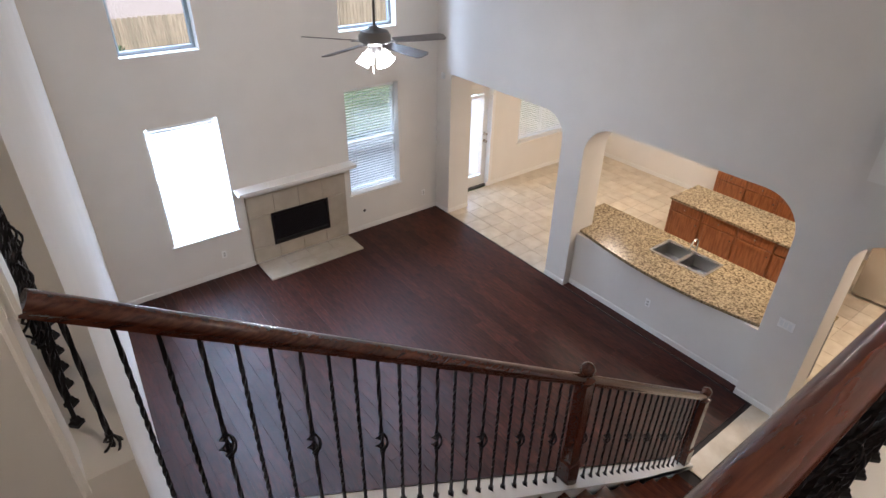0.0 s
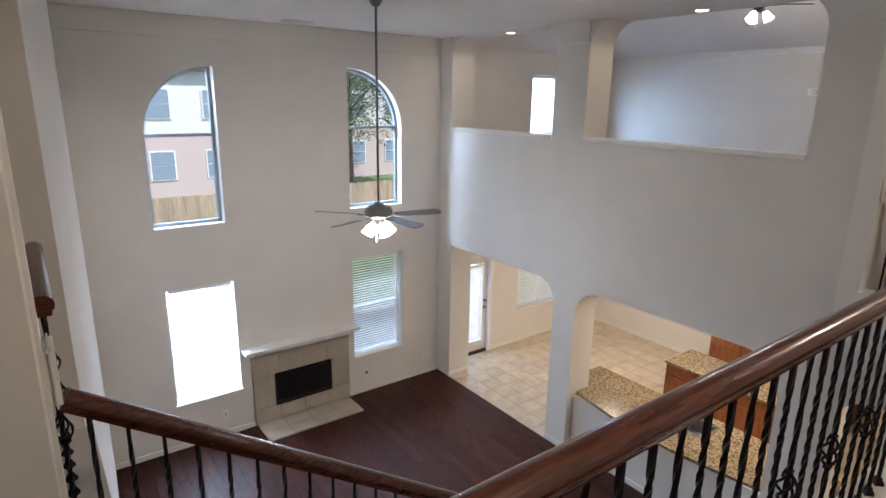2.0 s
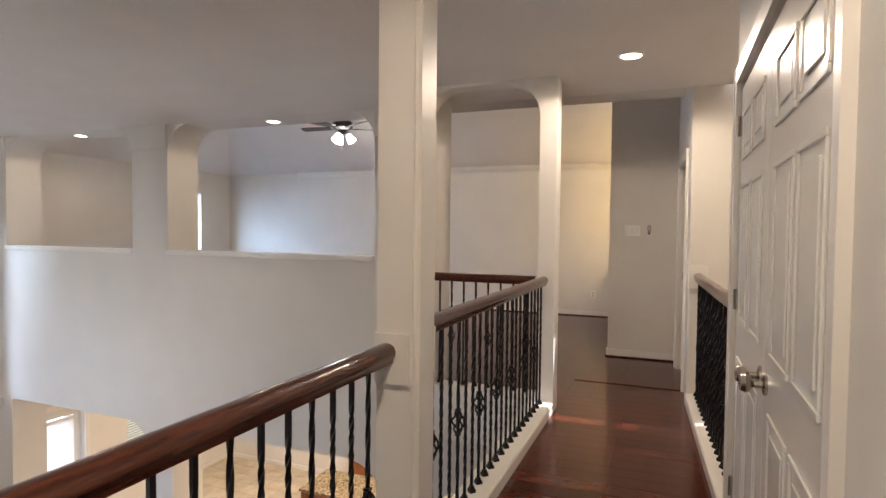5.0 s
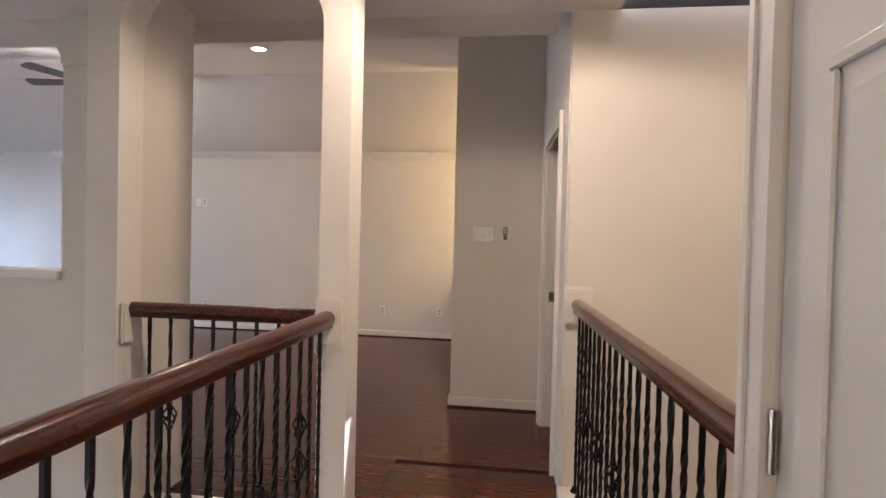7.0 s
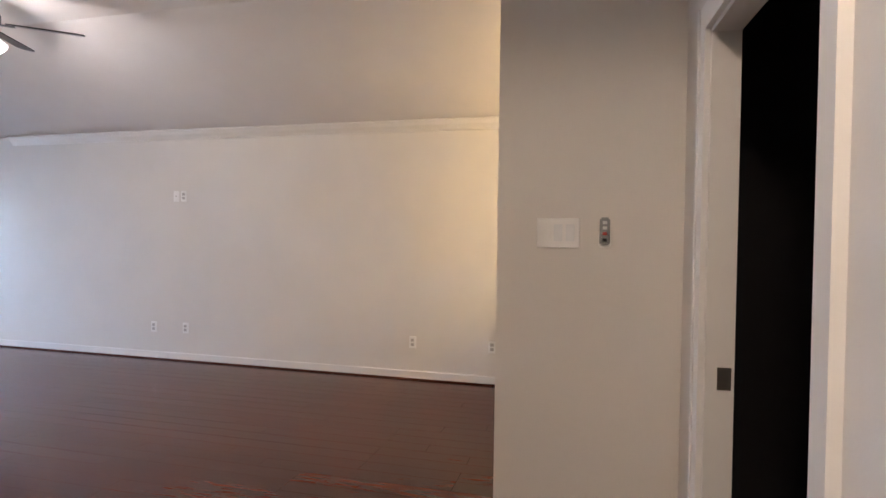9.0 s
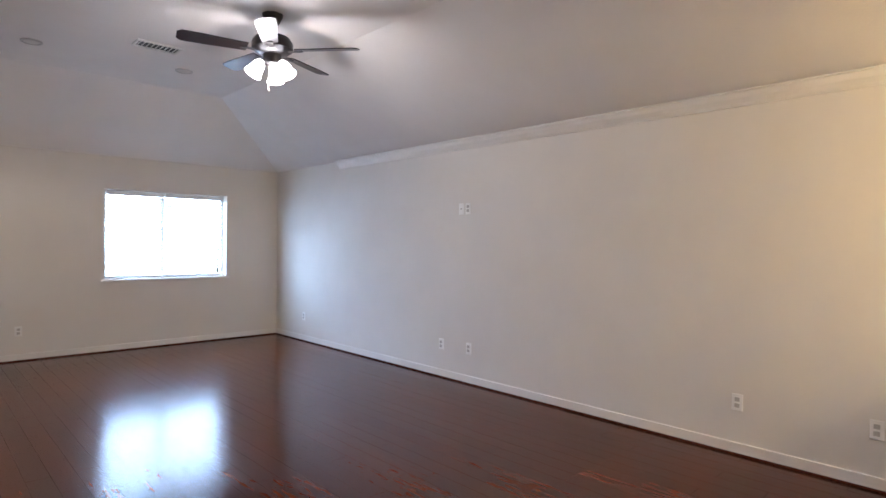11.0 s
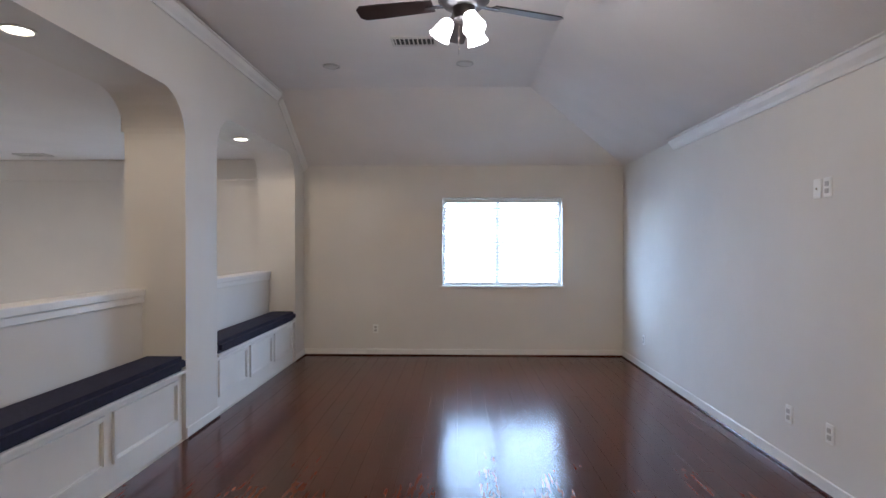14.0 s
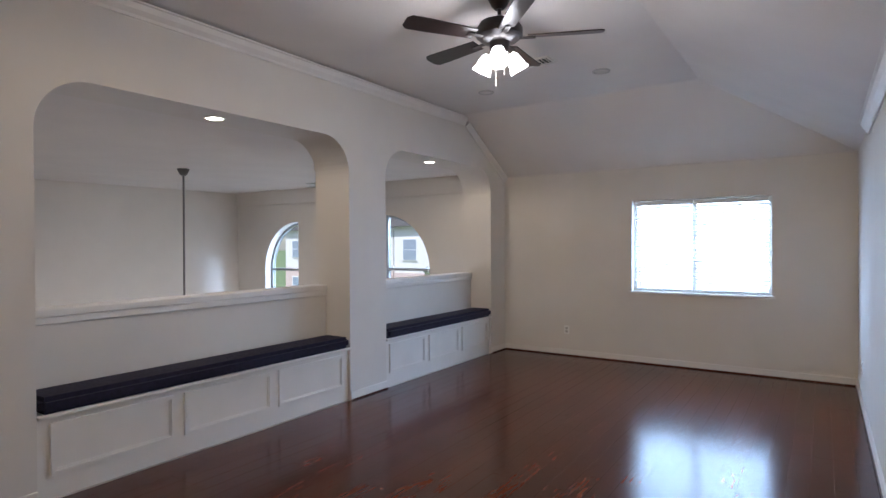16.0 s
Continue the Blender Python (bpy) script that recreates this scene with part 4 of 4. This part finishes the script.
for y0, y1 in ((-0.45, -0.005), (0.005, 0.45)):
    dd = part("door", bbox(-0.08, -0.022, y0, y1, 0.05, 1.75, 0.015, 2), M_STEEL, fr)
    yk = y1 - 0.05 if y1 < 0 else y0 + 0.05
    part("handle", bbox(-0.12, -0.10, yk - 0.012, yk + 0.012, 0.7, 1.5, 0.006), M_STEEL, dd)

# ---- outlets, switches ----
def plate(name, at, axis, w, h, label, slots, category="outlet"):
    """A wall plate at its centre; axis: 'x-' faces -x, 'y-' faces -y, 'x+' faces +x."""
    turn = {"x-": 0, "y-": 90, "x+": 180}[axis]
    e = thing(name, at, label, category, "wall plates")
    e.rotation_euler = (0, 0, radians(turn))
    part("plate", bbox(-0.009, 0, -w / 2, w / 2, -h / 2, h / 2, 0.003), M_PLASTIC, e)
    for y, z, a, b, m in slots:
        part("insert", bbox(-0.014, -0.009, y - a / 2, y + a / 2, z - b / 2, z + b / 2, 0.001), m, e)
    return e


OUT = [(0, 0.021, 0.032, 0.028, M_EDGESHADE), (0, -0.021, 0.032, 0.028, M_EDGESHADE)]
for at, ax in (((4.65, -7.44, 3.862), "x-"), ((4.65, -6.66, 3.862), "x-"), ((4.65, -4.07, 3.86), "x-"), ((4.65, -3.66, 3.855), "x-"), ((4.65, -0.75, 3.855), "x-"),
               ((1.41, 0.10, 3.85), "y-"), ((-0.30, 0.0, 0.36), "y-"), ((-4.0, 0.0, 0.36), "y-"), ((0.134, -4.6, 0.42), "x-")):
    plate("wall_outlet", at, ax, 0.072, 0.116, "white duplex wall outlet", OUT)
plate("media_plate", (4.65, -4.04, 5.29), "x-", 0.072, 0.116, "white outlet for a wall television", OUT)
plate("cable_plate", (4.65, -3.945, 5.29), "x-", 0.072, 0.116, "white blank cable plate on the wall", [(0, 0, 0.012, 0.012, M_NICKEL)])
plate("light_switch", (1.636, -8.215, 4.905), "x-", 0.165, 0.116, "white triple rocker light switch plate",
      [(-0.046, 0, 0.033, 0.066, M_VINYL), (0, 0, 0.033, 0.066, M_VINYL), (0.046, 0, 0.033, 0.066, M_PLASTIC)], "switch")
plate("light_switch", (0.0, -6.26, 1.2), "x-", 0.165, 0.116, "white triple rocker light switch plate",
      [(-0.046, 0, 0.033, 0.066, M_VINYL), (0, 0, 0.033, 0.066, M_VINYL), (0.046, 0, 0.033, 0.066, M_VINYL)], "switch")
rc = thing("fan_remote", (1.636, -8.39, 4.905), "grey fan remote in a wall holder with red button", "remote control")
part("holder", bbox(-0.016, 0, -0.024, 0.024, -0.055, 0.01, 0.006, 2), M_PLASTIC, rc)
part("body", bbox(-0.022, -0.006, -0.019, 0.019, -0.045, 0.06, 0.006, 2), M_GREYP, rc)
for z, m in ((0.04, M_VINYL), (0.02, M_VINYL), (-0.002, M_RED), (-0.026, M_BLACK)):
    part("button", bbox(-0.025, -0.022, -0.008, 0.008, z - 0.006, z + 0.006, 0.001), m, rc)
ms = thing("motion_sensor", (-0.02, -0.19, 2.5), "small white corner sensor on the wall", "sensor")
part("body", bbox(-0.03, 0.018, -0.03, 0.03, -0.05, 0.05, 0.008, 2), M_VINYL, ms)
gv = thing("gas_valve_plate", (-1.55, 0.0, 0.36), "small round dark gas key plate", "wall plate")
part("disc", lathe(bmesh.new(), [(0.025, 0), (0.025, 0.006), (0.01, 0.009)], 16, (0, 0, 0), Euler((radians(90), 0, 0)).to_matrix()), M_BLACK, gv)

# ---- outdoors ----
struct("ground", bbox(-400, 400, 0.36, 400, -0.5, -0.15), M_GRASS, "green lawn reaching the horizon")
struct("patio", bbox(-2.6, 4.5, 0.36, 4.0, -0.15, -0.10, 0.01), M_PATIO, "pale concrete patio slab")
pc = thing("garden_swing", (-1.0, 7.2, -0.15), "blue canopy garden swing on the lawn", "garden swing")
part("canopy", bbox(-0.9, 0.9, -0.6, 0.6, 1.75, 1.85, 0.03), M_BLUE, pc)
part("seat", bbox(-0.8, 0.8, -0.25, 0.25, 0.45, 0.52, 0.02), M_BLUE, pc)
for x in (-0.9, 0.9):
    for s in (-1, 1):
        part("leg", sweep(bmesh.new(), [(x, s * 0.6, 0), (x, 0, 1.8)], [(-0.02, -0.02), (0.02, -0.02), (0.02, 0.02), (-0.02, 0.02)], (1, 0, 0)), M_GREYP, pc)
fe = thing("garden_fence", (0, 13, -0.15), "weathered wooden board fence along the garden", "fence")
bd = bmesh.new()
prism(bd, [(-0.07, 0), (0.07, 0), (0.07, 1.78), (0.04, 1.83), (-0.04, 1.83), (-0.07, 1.78)], 1, -0.01, 0.01)
bme = mesh_of("board", bd, M_FENCE)
for i in range(150):
    put("board", bme, fe, pose(-11 + i * 0.147, 0.0, random.uniform(-0.02, 0.02)))
for z in (0.4, 1.4):
    part("rail", bbox(-11.1, 11.1, 0.012, 0.05, z, z + 0.09), M_FENCE, fe)


def house(x, y, w, d, hgt, label):
    e = thing("house", (x, y, -0.15), label, "house")
    part("lower_wall", bbox(-w / 2, w / 2, 0, d, 0, hgt * 0.5), M_BRICK, e)
    part("upper_wall", bbox(-w / 2, w / 2, 0.02, d, hgt * 0.5, hgt), M_SIDING, e)
    rb = bmesh.new()
    prism(rb, [(-w / 2 - 0.4, hgt), (w / 2 + 0.4, hgt), (w / 2 - 2.4, hgt + 2.6), (-w / 2 + 2.4, hgt + 2.6)], 1, -0.4, d + 0.4)
    part("roof", rb, M_ROOF, e)
    for fl in (1.0, hgt * 0.5 + 0.9):
        for k in range(4):
            cx = -w / 2 + (k + 0.5) * w / 4
            wv = part("window", bbox(cx - 0.62, cx + 0.62, -0.05, 0.0, fl - 0.06, fl + 1.46), M_VINYL, e)
            part("pane", bbox(cx - 0.55, cx + 0.55, -0.07, -0.05, fl, fl + 0.68), M_PANE, wv)
            part("pane", bbox(cx - 0.55, cx + 0.55, -0.07, -0.05, fl + 0.72, fl + 1.40), M_PANE, wv)


house(-1.5, 24, 11, 8, 6.4, "two-storey brick neighbour house with pale siding")
house(-15, 24, 11, 8, 6.4, "two-storey brick neighbour house with pale siding")
house(-29, 27, 12, 8, 6.4, "two-storey brick neighbour house with pale siding")
house(14, 27, 11, 8, 6.4, "two-storey brick neighbour house with pale siding")


def tree(x, y, hgt, rad, n, trunk_r=0.14):
    e = thing("tree", (x, y, -0.15), "leafy green garden tree", "tree", "garden trees")
    rng = random.Random(int(x * 100 + y))
    tb = bmesh.new()
    lathe(tb, [(trunk_r, 0), (trunk_r * 0.7, hgt * 0.4), (trunk_r * 0.3, hgt * 0.8)], 8)
    for k in range(6):
        a = rng.uniform(0, 6.28)
        sweep(tb, [(0, 0, hgt * (0.35 + 0.06 * k)), (rad * 0.6 * math.cos(a), rad * 0.6 * math.sin(a), hgt * (0.5 + 0.07 * k))],
              [(-0.03, -0.03), (0.03, -0.03), (0.03, 0.03), (-0.03, 0.03)], (0.3, 0.2, 0.9))
    part("trunk", tb, M_BARK, e)
    centers = [(rng.gauss(0, rad * 0.45), rng.gauss(0, rad * 0.45), hgt * rng.uniform(0.4, 1.0), rng.uniform(0.3, 0.6) * rad) for _ in range(16)]
    vs, fs = [], []
    for i in range(n):
        c = rng.choice(centers)
        p = Vector((rng.gauss(0, 1), rng.gauss(0, 1), rng.gauss(0, 1))).normalized() * c[3] * rng.random() ** 0.4 + Vector(c[:3])
        u = Vector((rng.gauss(0, 1), rng.gauss(0, 1), rng.gauss(0, 1))).normalized()
        w = u.orthogonal().normalized()
        s = 0.09
        k = len(vs)
        vs += [p - u * s, p + w * s * 0.5, p + u * s, p - w * s * 0.5]
        fs.append((k, k + 1, k + 2, k + 3))
    me = bpy.data.meshes.new("crown")
    me.from_pydata(vs, [], fs)
    me.materials.append(M_LEAF)
    cr = new("crown", me)
    cr.parent = e


tree(10.6, 24, 8.5, 3.2, 6000)
tree(13.6, 22, 7.0, 2.6, 4500)
tree(-6.5, 11.8, 2.6, 1.2, 3000, 0.05)
tree(-4.3, 12.0, 2.3, 1.1, 2500, 0.05)
tree(-9.5, 16, 7, 2.2, 4000)

struct("floor_bar_strip", bbox(0.0, 0.132, -6.02, -3.26, -0.008, 0.003), M_LIVINGJ, "dark hardwood strip along the bar wall")

# ---- planks and tiles ----
def plank_mesh(l, w):
    bm = bbox(-w / 2 + 0.0007, w / 2 - 0.0007, 0.0007, l - 0.0007, -0.010, 0.0)
    return bm


PW = 0.127
LENS = (0.6, 0.9, 1.2, 1.5)
PM = {l: mesh_of("plank", plank_mesh(l, PW), M_WOOD) for l in LENS}
PL = {l: mesh_of("plank", plank_mesh(l, PW), M_LIVING) for l in LENS}


def rows_of(x0, x1, y0, y1, seed):
    rng = random.Random(seed)
    x = x0 + PW / 2
    while x + PW / 2 <= x1 + 0.06:
        y = y0 - rng.choice((0.0, 0.3, 0.6))
        while y < y1 - 0.05:
            l = rng.choice(LENS)
            yield x, y, l
            y += l
        x += PW


def floor_planks(parent, x0, x1, y0, y1, z, seed, limit=300, first=lambda x, y: True, meshes=PM, joined=M_WOODJ):
    """Nearest planks as parts, the rest joined. Boards that reach past the walls are cut by them."""
    rest = bmesh.new()
    n = 0
    tilt = random.Random(seed + 50)
    for x, y, l in rows_of(x0, x1, y0, y1, seed):
        a, b = max(y, y0), min(y + l, y1)
        whole = a == y and b == y + l and x + PW / 2 <= x1
        if whole and n < limit and first(x, y):
            put("plank", meshes[l], parent, pose(x, y, z, 0, tilt.uniform(-0.45, 0.45), 0))
            n += 1
        elif b - a > 0.02:
            box(rest, x - PW / 2 + 0.0015, min(x + PW / 2, x1) - 0.0015, a + 0.0015, b - 0.0015, z - 0.010, z)
    ob = part("planks", rest, joined, parent)
    tagged(ob, "dark stained hardwood boards", kind="stuff")


fl = {o.name: o for o in scene.objects if o.name.startswith("floor_")}
floor_planks(fl["floor_game"], 0.46, 4.65, -8.82, 0.1, UP, 3, 300, lambda x, y: y > -7.2)
floor_planks(fl["floor_living"], -6.14, 0.0, -6.2, 0.0, 0.0, 5, meshes=PL, joined=M_LIVINGJ)
floor_planks(fl["floor_hall"], -9.5, 0.46, -8.91, -7.80, UP, 7, 60, lambda x, y: x > -4)
floor_planks(fl["floor_landing"], -9.5, -6.57, -7.80, -3.7, UP, 9, 0)
TS = 0.335
tm = mesh_of("tile", bbox(0.003, TS - 0.003, 0.003, TS - 0.003, -0.010, 0, 0.002), M_TILE)
i = 0
rest = bmesh.new()
for a in range(14):
    for b in range(32):
        x, y = 0.0 + a * TS, 0.1 - (b + 1) * TS
        if y > -7.6 and i < 300 and x + TS < 4.66:
            put("tile", tm, fl["floor_kitchen"], pose(x, y, 0))
            i += 1
        else:
            box(rest, x + 0.003, min(x + TS, 4.65) - 0.003, y + 0.003, y + TS - 0.003, -0.010, 0.0)
tagged(part("tiles", rest, M_TILEJ, fl["floor_kitchen"]), "beige ceramic tiles", kind="stuff")
# diagonal foyer tiles with small dark insets
rest, inset = bmesh.new(), bmesh.new()
c = math.sqrt(0.5)
D = 0.40
for a in range(-16, 17):
    for b in range(-16, 17):
        u, v = (a + b) * D * c, (a - b) * D * c
        x, y = -0.55 + u, -6.85 + v
        if not (-1.15 < x < -0.2 and -11.6 < y < -6.55):
            continue
        h = D * c - 0.004
        prism(rest, [(x - h, y), (x, y - h), (x + h, y), (x, y + h)], 2, -0.004, 0.004)
        if (a % 2 == 0) and (b % 2 == 0):
            k = 0.075
            yy = y + D * c
            prism(inset, [(x - k, yy), (x, yy - k), (x + k, yy), (x, yy + k)], 2, 0.0, 0.008)
struct("floor_foyer_bed", bbox(-1.42, 0.0, -11.9, -6.26, -0.006, 0.001), M_TILEJ, "beige foyer tile border")
struct("floor_foyer", rest, M_TILEJ, "diagonal beige foyer tiles")
struct("floor_foyer_inset", inset, M_CAB, "small brown inset tiles")
